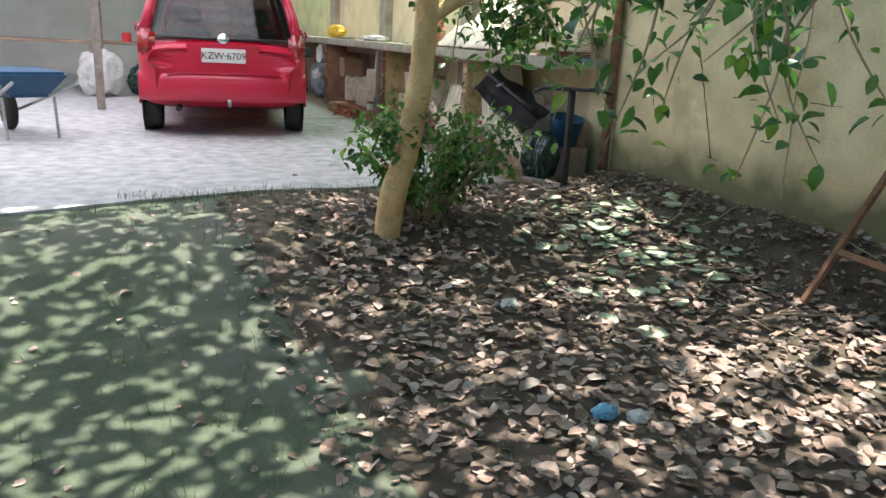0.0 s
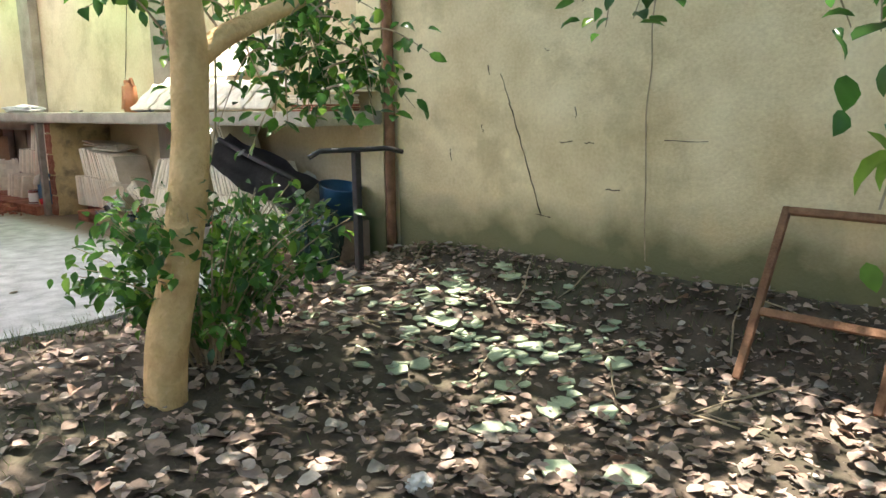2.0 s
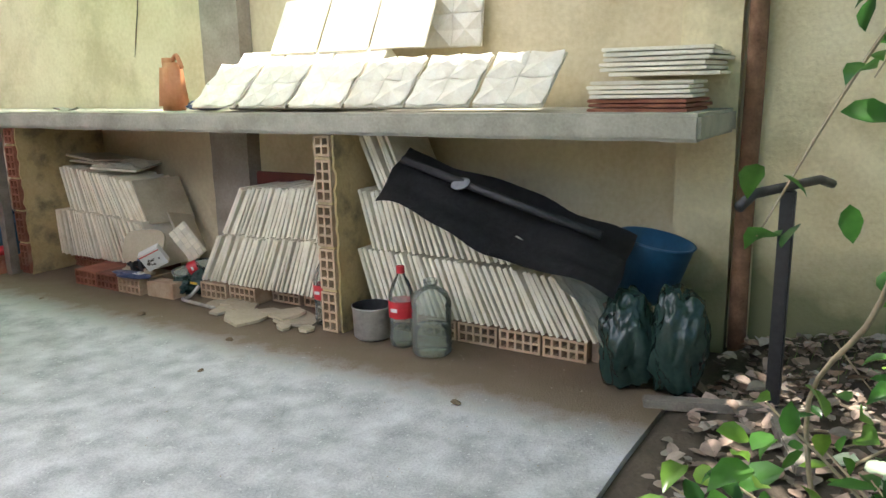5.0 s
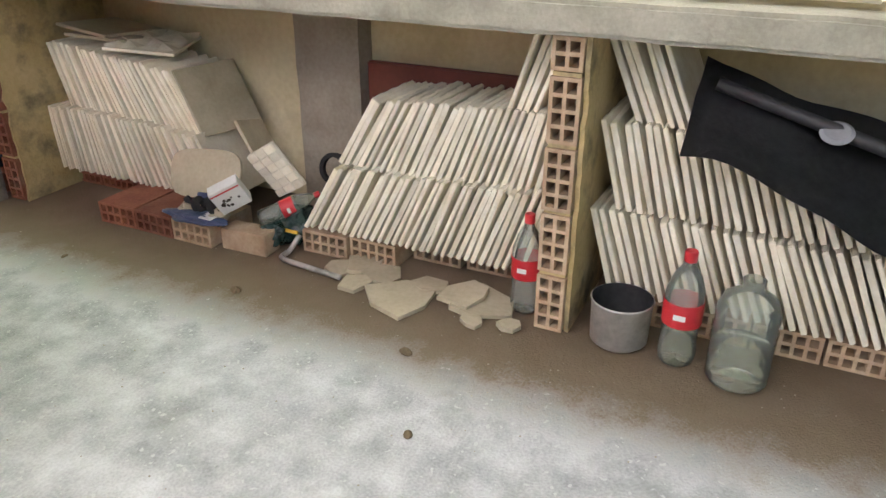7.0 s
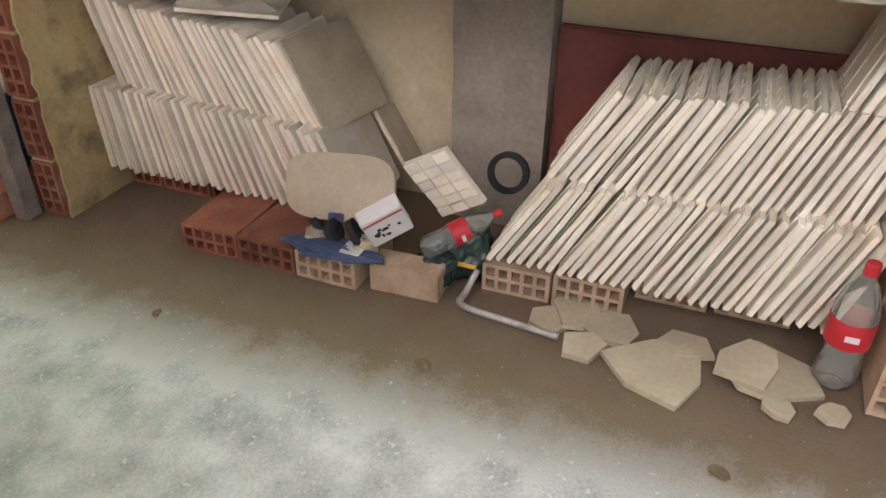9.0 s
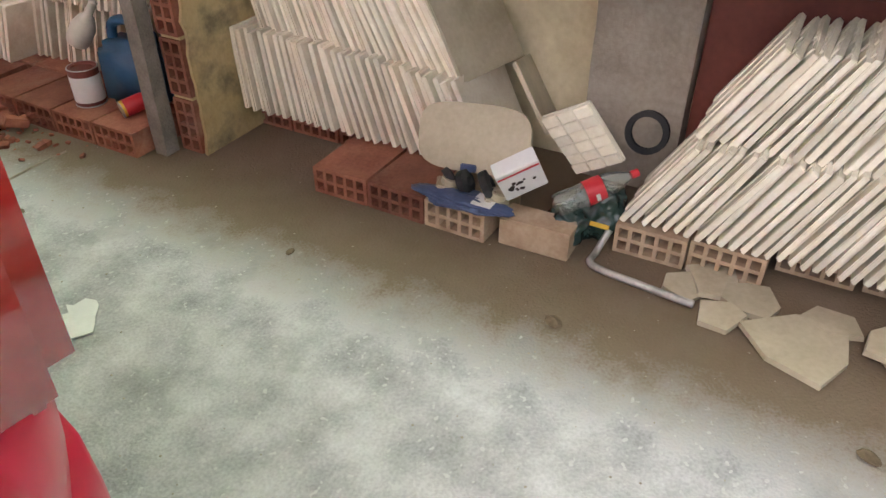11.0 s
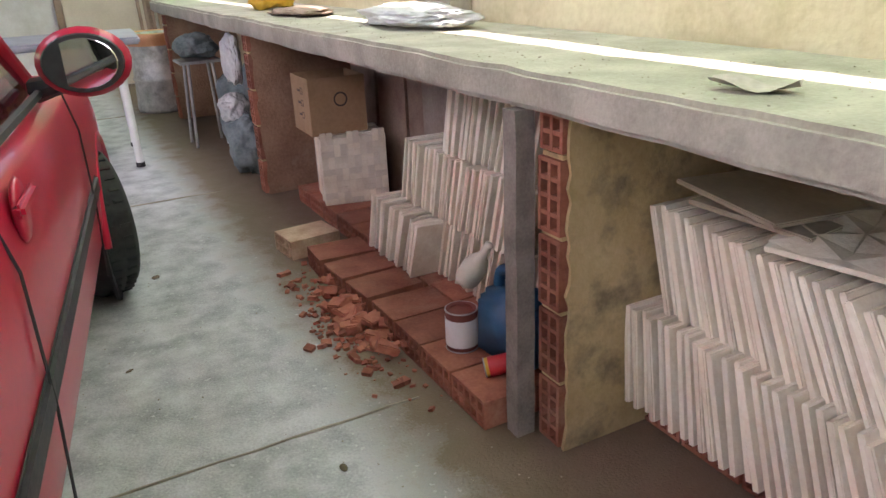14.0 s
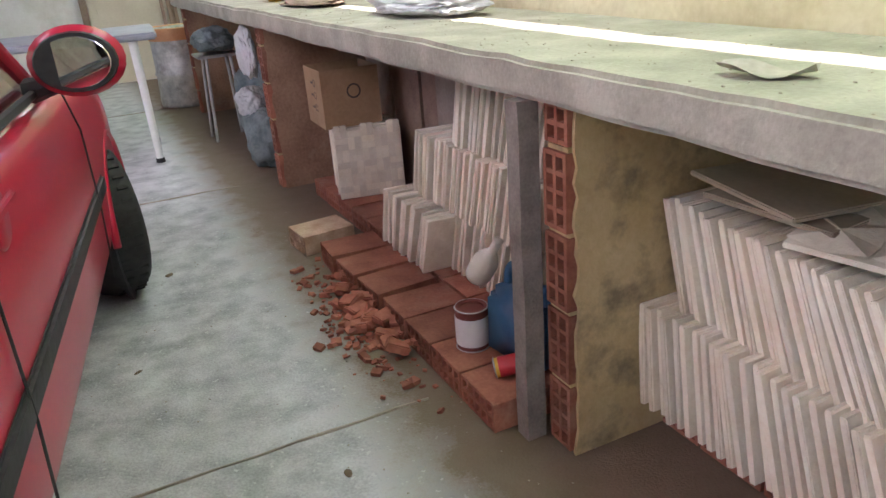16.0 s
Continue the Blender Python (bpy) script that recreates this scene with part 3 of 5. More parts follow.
def pier(y0, dusty, rng, skin="pier_plaster"):
    p = thing("brick_pier", "hollow clay brick pier with chipped yellow plaster sides" if not dusty else "dusty hollow brick pier plastered yellow on its sides", "pier", pose(0, y0, 0))
    bm = grid_box(0.19, WX - 0.004, 0.0, 0.092, 0.0, H0 - 0.004, 0.1, 0.003, 9)
    part("wall", bm, M[skin], p)
    # plaster skin on the side that faces the yard, with a broken front edge
    bm = bmesh.new()
    n = 26
    fr = []
    for i in range(n + 1):
        z = (H0 - 0.006) * i / n
        e = 0.012 + 0.022 * max(0, noise.noise(Vector((y0 * 3, z * 9, 1)))) + 0.012 * noise.noise(Vector((y0, z * 30, 5)))
        fr.append((bm.verts.new((e, -0.016, z)), bm.verts.new((WX - 0.006, -0.012, z)), bm.verts.new((e + 0.004, -0.001, z))))
    for a, b_ in zip(fr, fr[1:]):
        bm.faces.new((a[0], a[1], b_[1], b_[0]))
        bm.faces.new((a[2], a[0], b_[0], b_[2]))
    part("plaster", bm, M[skin], p, "stained yellow plaster" if skin == "pier_plaster" else "dusty brown brick side")
    for i in range(4):
        shared("brick", BR_UP_D if dusty else BR_UP, p, pose(rng.uniform(-0.003, 0.004), 0.001, 0.004 + 0.199 * i, 0, 0, rng.uniform(-1, 1)))
        part("mortar", box(0.008, 0.185, 0.004, 0.084, 0.191 + 0.199 * i, 0.2022 + 0.199 * i), M["pier_plaster"], p)
    shared("brick", BR_TOP_D if dusty else BR_TOP, p, pose(0.003, 0.001, 0.803))
    return p


rng = random.Random(4)
pier(-0.10, True, rng)
pier(2.325, False, rng)
pier(5.15, False, rng, "brick_side")
pier(7.9, False, rng, "brick_side")
post = tagged(mesh_ob("wooden_post", roughen(grid_box(-0.06, -0.005, 2.424, 2.478, 0, H0 - 0.003, 0.05), 0.003, 8), M["wood"]), "weathered grey wooden post propping the bench", "post")


# ---- tiles ----
def tile_mesh(name, s, t, material, seed, face=None):
    """A square tile standing on its edge: thin along y, spanning x and z, edges worn and ribbed at the back."""
    r = random.Random(seed)
    bm = box(0, s, -t / 2, t / 2, 0, s, 0.0025)
    for v in bm.verts:
        v.co += Vector((r.uniform(-1, 1), 0.4 * r.uniform(-1, 1), r.uniform(-1, 1))) * 0.0022
    for i in range(3):
        x = s * (0.2 + 0.3 * i)
        add_box(bm, x - 0.02, x + 0.02, t / 2 - 0.0005, t / 2 + 0.004, 0.004, s - 0.004)
    me = bpy.data.meshes.new(name)
    bm.to_mesh(me)
    bm.free()
    me.materials.append(material)
    return me


TILES = [tile_mesh("tile_a", 0.30, 0.016, M["tile"], 1), tile_mesh("tile_b", 0.295, 0.019, M["tile"], 2), tile_mesh("tile_c", 0.302, 0.014, M["tile"], 3)]
TILES_P = [tile_mesh("tile_d", 0.30, 0.017, M["tile_pink"], 4), tile_mesh("tile_e", 0.296, 0.020, M["tile_pink"], 5), tile_mesh("tile_f", 0.30, 0.015, M["tile"], 6)]


def tile_row(n, x, y, z, dy, lean, meshes, rng, label, group, size=1.0, depth=1.0, dx=0.0, dz=0.0):
    """n tiles on edge side by side along y, leaning from lean[0] to lean[1] degrees (+: tops toward +y)."""
    la, lb = lean if isinstance(lean, tuple) else (lean, lean)
    for i in range(n):
        m = pose(x + dx * i + rng.uniform(-0.007, 0.007), y + dy * i, z + dz * i + rng.uniform(-0.003, 0.004), -(la + (lb - la) * i / max(1, n - 1) + rng.uniform(-1.6, 1.6)), rng.uniform(-0.8, 0.8), rng.uniform(-2.0, 2.0))
        ob = new("tile", rng.choice(meshes))
        ob.matrix_basis = m @ Matrix.Diagonal((depth, 1, size, 1))
        tagged(ob, label, "tile", group)


def lying_bricks(places, me, label, group):
    for x, y, z, yaw in places:
        ob = new("hollow_brick", me)
        ob.matrix_basis = pose(x, y, z, 0, 0, yaw)
        tagged(ob, label, "brick", group)


rng = random.Random(11)
# stack leaning toward the plastered pier
tile_row(30, 0.205, 2.325, 0.095, -0.0330, (3, 27), TILES_P, rng, "unglazed pinkish white tile standing on edge on bricks", "tile stack by the plastered pier", 0.95)
tile_row(25, 0.255, 2.225, 0.367, -0.0305, (14, 32), TILES_P, rng, "unglazed pinkish white tile standing on edge, upper row", "tile stack by the plastered pier", 0.96, 1.0, 0.0, -0.0013)
# stack leaning toward the dusty pier
tile_row(31, 0.145, 0.945, 0.098, -0.0283, (-31, -18), TILES, rng, "unglazed white tile standing on edge on bricks", "tile stack by the dusty pier", 0.98)
tile_row(27, 0.185, 0.805, 0.352, -0.0280, (-32, -15), TILES, rng, "unglazed white tile standing on edge, upper row", "tile stack by the dusty pier", 0.97)
tile_row(4, 0.20, 0.175, 0.622, -0.026, -20, TILES, rng, "unglazed white tile leaning on the brick pier", "tile stack by the dusty pier", 0.98)
# stack beyond the dusty pier
tile_row(35, 0.15, -0.205, 0.100, -0.0310, (16, 29), TILES, rng, "unglazed white tile standing on edge on bricks", "tile stack under the bench end", 0.95)
tile_row(24, 0.165, -0.200, 0.372, -0.0310, (14, 25), TILES, rng, "unglazed white tile standing on edge, middle row", "tile stack under the bench end", 0.92)
tile_row(6, 0.20, -0.225, 0.628, -0.03, (23, 24), TILES, rng, "unglazed white tile standing on edge, top row", "tile stack under the bench end", 0.95)
lying_bricks([(0.29, 2.18 - 0.2 * i, 0, 0) for i in range(4)], BR_LIE, "red hollow clay brick carrying a tile stack", "bricks under the tile stacks")
lying_bricks([(0.0, 1.667, 0, 1), (-0.004, 1.472, 0, -1)], BR_LIE, "new red hollow clay brick lying on the floor", "red bricks on the floor")
lying_bricks([(-0.005, 1.278, 0, -1)], BR_LIE_D, "dusty hollow clay brick lying on the floor", "dusty bricks on the floor")
lying_bricks([(0.14, 0.765, 0, 1), (0.155, 0.57, 0, -1), (0.26, 0.36, 0, 0), (0.27, 0.15, 0, 0)], BR_LIE_D, "dusty hollow clay brick carrying a tile stack", "bricks under the tile stacks")
lying_bricks([(0.17, -0.42 - 0.2 * i, 0, 0) for i in range(5)], BR_LIE_D, "dusty hollow clay brick carrying a tile stack", "bricks under the tile stacks")


# ---- car ----
def car():
    """Red hatchback: lofted shell, glass, lamps, wheels, mirror. Built with its rear at y=0, facing +y."""
    c = thing("car", "parked red hatchback with a dusty body", "car", pose(CAR_X, CAR_Y, 0, 0, 0, -7.6) @ Matrix.Diagonal((1.06, 1.06, 1.06, 1)))
    # y, half width at sill, half width at belt, z of sill, z of belt
    st = [(0.0, 0.60, 0.66, 0.42, 0.80), (0.05, 0.70, 0.745, 0.32, 0.86), (0.30, 0.765, 0.785, 0.24, 0.90), (0.9, 0.775, 0.79, 0.22, 0.90), (1.6, 0.775, 0.79, 0.20, 0.89),
          (2.4, 0.775, 0.79, 0.20, 0.88), (2.9, 0.775, 0.785, 0.20, 0.87), (3.3, 0.78, 0.785, 0.22, 0.80), (3.65, 0.73, 0.74, 0.25, 0.72), (3.82, 0.62, 0.64, 0.30, 0.62)]
    bm = bmesh.new()
    rings = []
    for y, ws, wb, zs, zb in st:
        half = [(ws * 0.75, zs), (ws, zs + 0.03), (ws + 0.012, zs + 0.22), (wb + 0.012, (zs + zb) / 2 + 0.08), (wb + 0.004, zb - 0.07), (wb - 0.03, zb - 0.012), (wb * 0.75, zb + 0.012), (wb * 0.35, zb + 0.025)]
        pts = [(x, z) for x, z in half] + [(-x, z) for x, z in half[::-1]]
        rings.append([bm.verts.new((x, y, z)) for x, z in pts])
    for a, b_ in zip(rings, rings[1:]):
        for i in range(len(a)):
            bm.faces.new((a[i], a[(i + 1) % len(a)], b_[(i + 1) % len(a)], b_[i]))
    bm.faces.new(rings[0])
    bm.faces.new(rings[-1][::-1])
    # open wheel arches
    body = part("body", bm, M["car_red"], c, smooth=True)
    body.modifiers.new("round", "SUBSURF").levels = 1
    body.modifiers["round"].render_levels = 2
    # greenhouse: roof, pillars and glass
    zb, zr = 0.88, 1.43
    low = {"rl": (0.10, 0.70), "rm": (0.95, 0.735), "m": (1.36, 0.735), "f": (2.50, 0.70)}
    top = {"rl": (0.34, 0.54), "rm": (1.0, 0.56), "m": (1.34, 0.56), "f": (1.88, 0.53)}

    def P(d, k, s, z):
        return Vector((s * d[k][1], d[k][0], z))

    bm = bmesh.new()
    n = 10
    grid = []
    for j in range(9):
        f = j / 8
        y = 0.24 + (1.92 - 0.24) * f
        w = 0.55 - 0.03 * abs(2 * f - 1)
        zt = zr + 0.045 * math.sin(math.pi * min(1, f * 0.9 + 0.12))
        grid.append([bm.verts.new((w * (2 * i / n - 1), y, zt - 0.05 * abs(2 * i / n - 1) ** 3)) for i in range(n + 1)])
    for a, b_ in zip(grid, grid[1:]):
        for i in range(n):
            bm.faces.new((a[i], a[i + 1], b_[i + 1], b_[i]))
    bmesh.ops.solidify(bm, geom=bm.faces[:], thickness=0.03)
    part("roof", bm, M["car_red"], c, smooth=True)
    for s in (1, -1):
        for k, th in (("rl", 0.05), ("rm", 0.04), ("m", 0.035), ("f", 0.03)):
            a, b_ = P(low, k, s, zb - 0.02), P(top, k, s, zr + 0.0)
            part("pillar", tube([a, a.lerp(b_, 0.5) + Vector((s * 0.015, 0, 0)), b_], [th, th * 0.9, th * 0.8], 10), M["car_red"] if k in ("rl", "f") else M["black_plastic"], c, smooth=True)
        for k0, k1 in (("rl", "rm"), ("rm", "m"), ("m", "f")):
            bm = bmesh.new()
            q = [P(low, k0, s, zb - 0.02), P(low, k1, s, zb - 0.02), P(top, k1, s, zr), P(top, k0, s, zr)]
            bm.faces.new([bm.verts.new(v + Vector((s * 0.012, 0, 0))) for v in q])
            bmesh.ops.solidify(bm, geom=bm.faces[:], thickness=0.004)
            g = part("side_window", bm, M["window"], c, "dark tinted side glass")
        # black belt seal, rubbing strip, door handle, door gaps
        part("belt_seal", tube([(s * 0.757, 0.35, 0.905), (s * 0.768, 1.5, 0.902), (s * 0.762, 2.58, 0.89)], 0.012, 6), M["black_plastic"], c)
        part("rubbing_strip", box(s * 0.798 - 0.009, s * 0.798 + 0.009, 0.75, 2.70, 0.50, 0.555, 0.008), M["black_plastic"], c, "black side rubbing strip")
        for yy in (1.30, 2.48):
            part("door_gap", tube([(s * 0.795, yy, 0.28), (s * 0.806, yy, 0.5), (s * 0.803, yy + 0.01, 0.74), (s * 0.775, yy, 0.872)], 0.003, 5), M["black_plastic"], c)
        hd = part("handle_recess", lathe([(0.0, 0), (0.05, 0.002), (0.058, 0.008), (0.05, 0.014), (0, 0.016)], 18, pose(s * 0.789, 1.46, 0.80, 0, 90, 0)), M["car_red"], c, smooth=True)
        part("handle", box(s * 0.808 - 0.009, s * 0.808 + 0.009, 1.38, 1.54, 0.803, 0.827, 0.007), M["car_red"], hd)
        # tail lamps
        bm = box(s * 0.60, s * 0.755, 0.01, 0.10, 0.74, 0.98, 0.03, pose(0, 0, 0))
        tl = part("tail_lamp", bm, M["lamp_red"], c, "red tail lamp", True)
        bm = tube([(s * 0.69, 0.085, 0.96), (s * 0.65, 0.17, 1.18), (s * 0.575, 0.27, 1.40)], [0.05, 0.035, 0.03], 8)
        part("tail_trim", bm, M["car_red"], c, smooth=True)
        # wheels
        for yc in (0.66, 3.08):
            steer = pose(s * 0.70, yc, 0, 0, 0, 20) @ pose(-s * 0.70, -yc, 0) if yc > 2 else pose(0, 0, 0)
            w = part("wheel", lathe([(0.02, 0.0), (0.10, 0.012), (0.165, 0.004), (0.185, 0.02), (0.19, 0.06)], 28, steer @ pose(s * (0.765 if yc < 2 else 0.79), yc, 0.285, 0, -90 * s, 0)), M["steel"], c, "grey steel wheel", True)
            part("tyre", lathe([(0.185, -0.01), (0.205, 0.0), (0.262, 0.006), (0.281, 0.025), (0.285, 0.05), (0.285, 0.13), (0.27, 0.165), (0.19, 0.17)], 36, steer @ pose(s * (0.775 if yc < 2 else 0.80), yc, 0.285, 0, -90 * s, 0)), M["rubber"], w, "black worn tyre", True)
            bm = bmesh.new()
            for i in range(40):
                for off in (0.045, 0.10):
                    add_box(bm, -0.006, 0.006, off - 0.018, off + 0.018, 0.281, 0.290, 0, steer @ pose(s * (0.775 if yc < 2 else 0.80), yc, 0.285, 0, 0, 0) @ Matrix.Rotation(i * 2 * math.pi / 40, 4, "X") @ pose(0, 0, 0, 0, 0, 90 * s))
            tagged(part("tread", bm, M["rubber"], w), kind="stuff")
            arc = [(s * 0.785, yc + 0.325 * math.cos(radians(a_)), 0.285 + 0.325 * math.sin(radians(a_))) for a_ in range(-8, 190, 9)]
            part("wheel_arch", tube(arc, 0.014, 8), M["car_red"], c, smooth=True)
            part("arch_liner", lathe([(0.0, 0.0), (0.322, 0.0), (0.322, 0.012)], 40, pose(s * 0.775, yc, 0.295, 0, -90 * s, 0)), M["soot"], c, "black wheel arch liner")
    # rear window, windscreen
    for name, quad in (("rear_window", [(-0.63, 0.105, 0.93), (0.63, 0.105, 0.93), (0.52, 0.30, 1.375), (-0.52, 0.30, 1.375)]), ("windscreen", [(-0.68, 2.51, 0.90), (0.68, 2.51, 0.90), (0.52, 1.9, 1.42), (-0.52, 1.9, 1.42)])):
        bm = bmesh.new()
        bm.faces.new([bm.verts.new(v) for v in quad])
        bmesh.ops.solidify(bm, geom=bm.faces[:], thickness=0.004)
        part(name, bm, M["window"], c, "dark tinted glass")
    part("window_seal", tube([(-0.64, 0.095, 0.915), (0.64, 0.095, 0.915), (0.53, 0.292, 1.385), (-0.53, 0.292, 1.385), (-0.64, 0.095, 0.915)], 0.016, 6), M["black_plastic"], c)
    part("spoiler", box(-0.52, 0.52, 0.20, 0.36, 1.40, 1.432, 0.012), M["car_red"], c, smooth=True)
    # rear details
    bm = bmesh.new()
    rings = []
    for i in range(29):
        x = 0.775 * math.sin(math.pi / 2 * (i / 14 - 1))
        y0 = -0.055 + 0.20 * (abs(x) / 0.775) ** 5
        rings.append([bm.verts.new((x, y0 + dy, z)) for dy, z in ((0.05, 0.33), (0.015, 0.345), (0.0, 0.39), (0.002, 0.53), (0.016, 0.585), (0.06, 0.605), (0.16, 0.605), (0.16, 0.33))])
    for a, b_ in zip(rings, rings[1:]):
        for i in range(8):
            bm.faces.new((a[i], b_[i], b_[(i + 1) % 8], a[(i + 1) % 8]))
    bm.faces.new(rings[0])
    bm.faces.new(rings[-1][::-1])
    bmesh.ops.recalc_face_normals(bm, faces=bm.faces[:])
    part("rear_bumper", bm, M["car_red"], c, smooth=True)
    part("bumper_step", box(-0.52, 0.52, -0.05, -0.02, 0.602, 0.618, 0.004), M["car_red"], c)
    pl = part("plate", box(-0.20, 0.20, -0.012, -0.004, 0.70, 0.83, 0.004), M["white"], c, "white number plate")
    part("plate_panel", box(-0.33, 0.33, -0.0035, 0.04, 0.66, 0.87, 0.01), M["car_red"], c)
    part("badge", lathe([(0.0, 0), (0.045, 0.003), (0.055, 0.009), (0.045, 0.014), (0, 0.014)], 24, pose(0, 0.055, 0.915, 70, 0, 0)), M["chrome"], c, "round chrome badge", True)
    tb = part("tow_bar", tube([(0.04, 0.1, 0.31), (0.04, -0.10, 0.31), (0.04, -0.13, 0.34), (0.04, -0.13, 0.37)], 0.018, 8), M["steel"], c, "steel tow bar", True)
    part("exhaust", tube([(-0.42, 0.3, 0.27), (-0.42, -0.03, 0.27)], 0.025, 10), M["soot"], c)
    cu = bpy.data.curves.new("plate_text", "FONT")
    cu.body, cu.size, cu.extrude, cu.align_x = "KZW\u00b76709", 0.088, 0.0015, "CENTER"
    tx = new("plate_text_source", cu)
    bpy.context.view_layer.update()
    me = bpy.data.meshes.new_from_object(tx.evaluated_get(bpy.context.evaluated_depsgraph_get()))
    bpy.data.objects.remove(tx)
    me.materials.clear()
    me.materials.append(M["ink"])
    t_ = shared("plate_number", me, pl, pose(0, -0.015, 0.735, 90, 0, 0))
    # door mirror on the right
    for s in (1, -1):
        r = 0.0
        mh = part("mirror_housing", lathe([(0.0, -0.01), (0.07, -0.008), (0.098, 0.02), (0.09, 0.06), (0.05, 0.10), (0, 0.115)], 24, pose(s * 0.885, 2.12, 0.965, -90, 0, 0) @ Matrix.Diagonal((1.12, 0.86, 1, 1))), M["car_red"], c, "red door mirror", True)
        part("mirror_frame", lathe([(0.0, -0.013), (0.086, -0.013), (0.09, -0.005), (0.0, -0.004)], 24, pose(s * 0.885, 2.12, 0.965, -90, 0, 0) @ Matrix.Diagonal((1.05, 0.79, 1, 1))), M["black_plastic"], mh)
        part("mirror_glass", lathe([(0.0, -0.0175), (0.076, -0.0175), (0.078, -0.015), (0, -0.0145)], 24, pose(s * 0.885, 2.12, 0.965, -90, 0, -6 * s) @ Matrix.Diagonal((1.03, 0.77, 1, 1))), M["mirror"], mh, "mirror glass")
        part("mirror_foot", tube([(s * 0.755, 2.20, 0.90), (s * 0.80, 2.18, 0.91), (s * 0.87, 2.16, 0.93)], [0.032, 0.026, 0.024], 8), M["black_plastic"], c)
    # seats and floor seen through the glass
    for sx in (-0.35, 0.35):
        for yy in (0.95, 1.75):
            part("seat", box(sx - 0.22, sx + 0.22, yy, yy + 0.14, 0.5, 1.02, 0.05, None), M["black_plastic"], c, "dark fabric seat", True)
            part("headrest", box(sx - 0.12, sx + 0.12, yy + 0.01, yy + 0.09, 1.04, 1.22, 0.035), M["black_plastic"], c, smooth=True)
    return c


car()


# ---- bay by the plastered pier: can, jerrycan, bricks, tiles, boxes ----
lying_bricks([(-0.12, 2.50 + 0.2 * i, 0, 0) for i in range(4)], BR_LIE, "red hollow clay brick lying on the floor", "brick row under the bench")
lying_bricks([(0.13, 2.52 + 0.2 * i, 0, 1) for i in range(12)], BR_LIE, "red hollow clay brick carrying tiles", "brick row under the bench")
lying_bricks([(-0.125, 3.32, 0, 4), (-0.14, 3.54, 0, 2), (-0.15, 3.77, 0, -3)], BR_LIE, "worn red clay brick lying on the floor", "brick row under the bench")
lying_bricks([(-0.185, 4.05, 0, 6)], BR_LIE_D, "pale clay brick lying on the floor", "brick row under the bench")
rng = random.Random(21)
tile_row(11, 0.09, 3.40, 0.09, 0.040, (-22, -16), TILES, rng, "white raw tile leaning in a loose row", "tile heap on the bricks", 0.85)
tile_row(15, 0.20, 2.78, 0.09, 0.042, -17, TILES_P, rng, "white raw tile leaning in a loose row", "tile heap on the bricks", 0.95)
tile_row(22, 0.15, 2.76, 0.358, 0.038, (-18, -14), TILES_P, rng, "white raw tile leaning, middle row", "tile heap on the bricks", 0.85)
tile_row(15, 0.17, 2.72, 0.605, 0.037, (-17, -13), TILES, rng, "white raw tile leaning, top row", "tile heap on the bricks", 0.90)


def weave_tile_stack(x, y, z):
    """Tiles on edge whose face shows a basket weave of small raised blocks."""
    s = thing("patterned_tile_stack", "stack of white tiles with a woven block relief", "tile stack", pose(x, y, z, 0, 0, -12))
    r = random.Random(3)
    for i in range(10):
        part("tile", box(0.01 * r.random(), 0.33, 0.02 + 0.03 * i, 0.042 + 0.03 * i, 0, 0.335 + 0.006 * r.random(), 0.002), M["tile"], s)
    me = box(0, 0.062, -0.006, 0, 0, 0.03, 0.003)
    m1 = bpy.data.meshes.new("block")
    me.to_mesh(m1)
    me.free()
    m1.materials.append(M["tile"])
    for i in range(5):
        for j in range(11):
            if (i + j // 2) % 2 == 0:
                shared("block", m1, s, pose(0.005 + 0.065 * i, 0.0205 - 0.002 * r.random(), 0.003 + 0.0305 * j))
            elif j % 2 == 0:
                for kk in range(2):
                    shared("block", m1, s, pose(0.033 + 0.065 * i + 0.032 * kk, 0.0205 - 0.002 * r.random(), 0.003 + 0.0305 * j, 0, -90, 0))


weave_tile_stack(0.12, 4.43, 0.09)


def cardboard_box(x, y, z):
    b_ = thing("cardboard_box", "open brown cardboard box with printed tick boxes", "box", pose(x, y, z, 0, 0, -2))
    w, d, h, t = 0.29, 0.30, 0.28, 0.005
    part("wall", box(0, w, 0, t, 0, h), M["card"], b_)
    part("wall", box(0, w, d - t, d, 0, h), M["card"], b_)
    part("wall", box(0, t, t, d - t, 0, h), M["card"], b_)
    part("wall", box(w - t, w, t, d - t, 0, h), M["card"], b_)
    part("bottom", box(t, w - t, t, d - t, 0, t), M["card"], b_)
    for i in range(3):
        zz = 0.045 + 0.06 * i
        for q in ((0.085, 0.115, zz, zz + 0.004), (0.085, 0.115, zz + 0.028, zz + 0.032), (0.081, 0.085, zz, zz + 0.032), (0.115, 0.119, zz, zz + 0.032), (0.03, 0.072, zz + 0.01, zz + 0.02)):
            part("print", box(-0.0012, -0.0004, 0.22 - q[1], 0.22 - q[0], q[2] + 0.03, q[3] + 0.03), M["ink"], b_, "dark print")
    part("print", lathe([(0.028, 0), (0.036, 0), (0.036, 0.0008), (0.028, 0.0008)], 20, pose(0.16, -0.0004, 0.17, 90, 0, 0)), M["ink"], b_, "round printed mark")


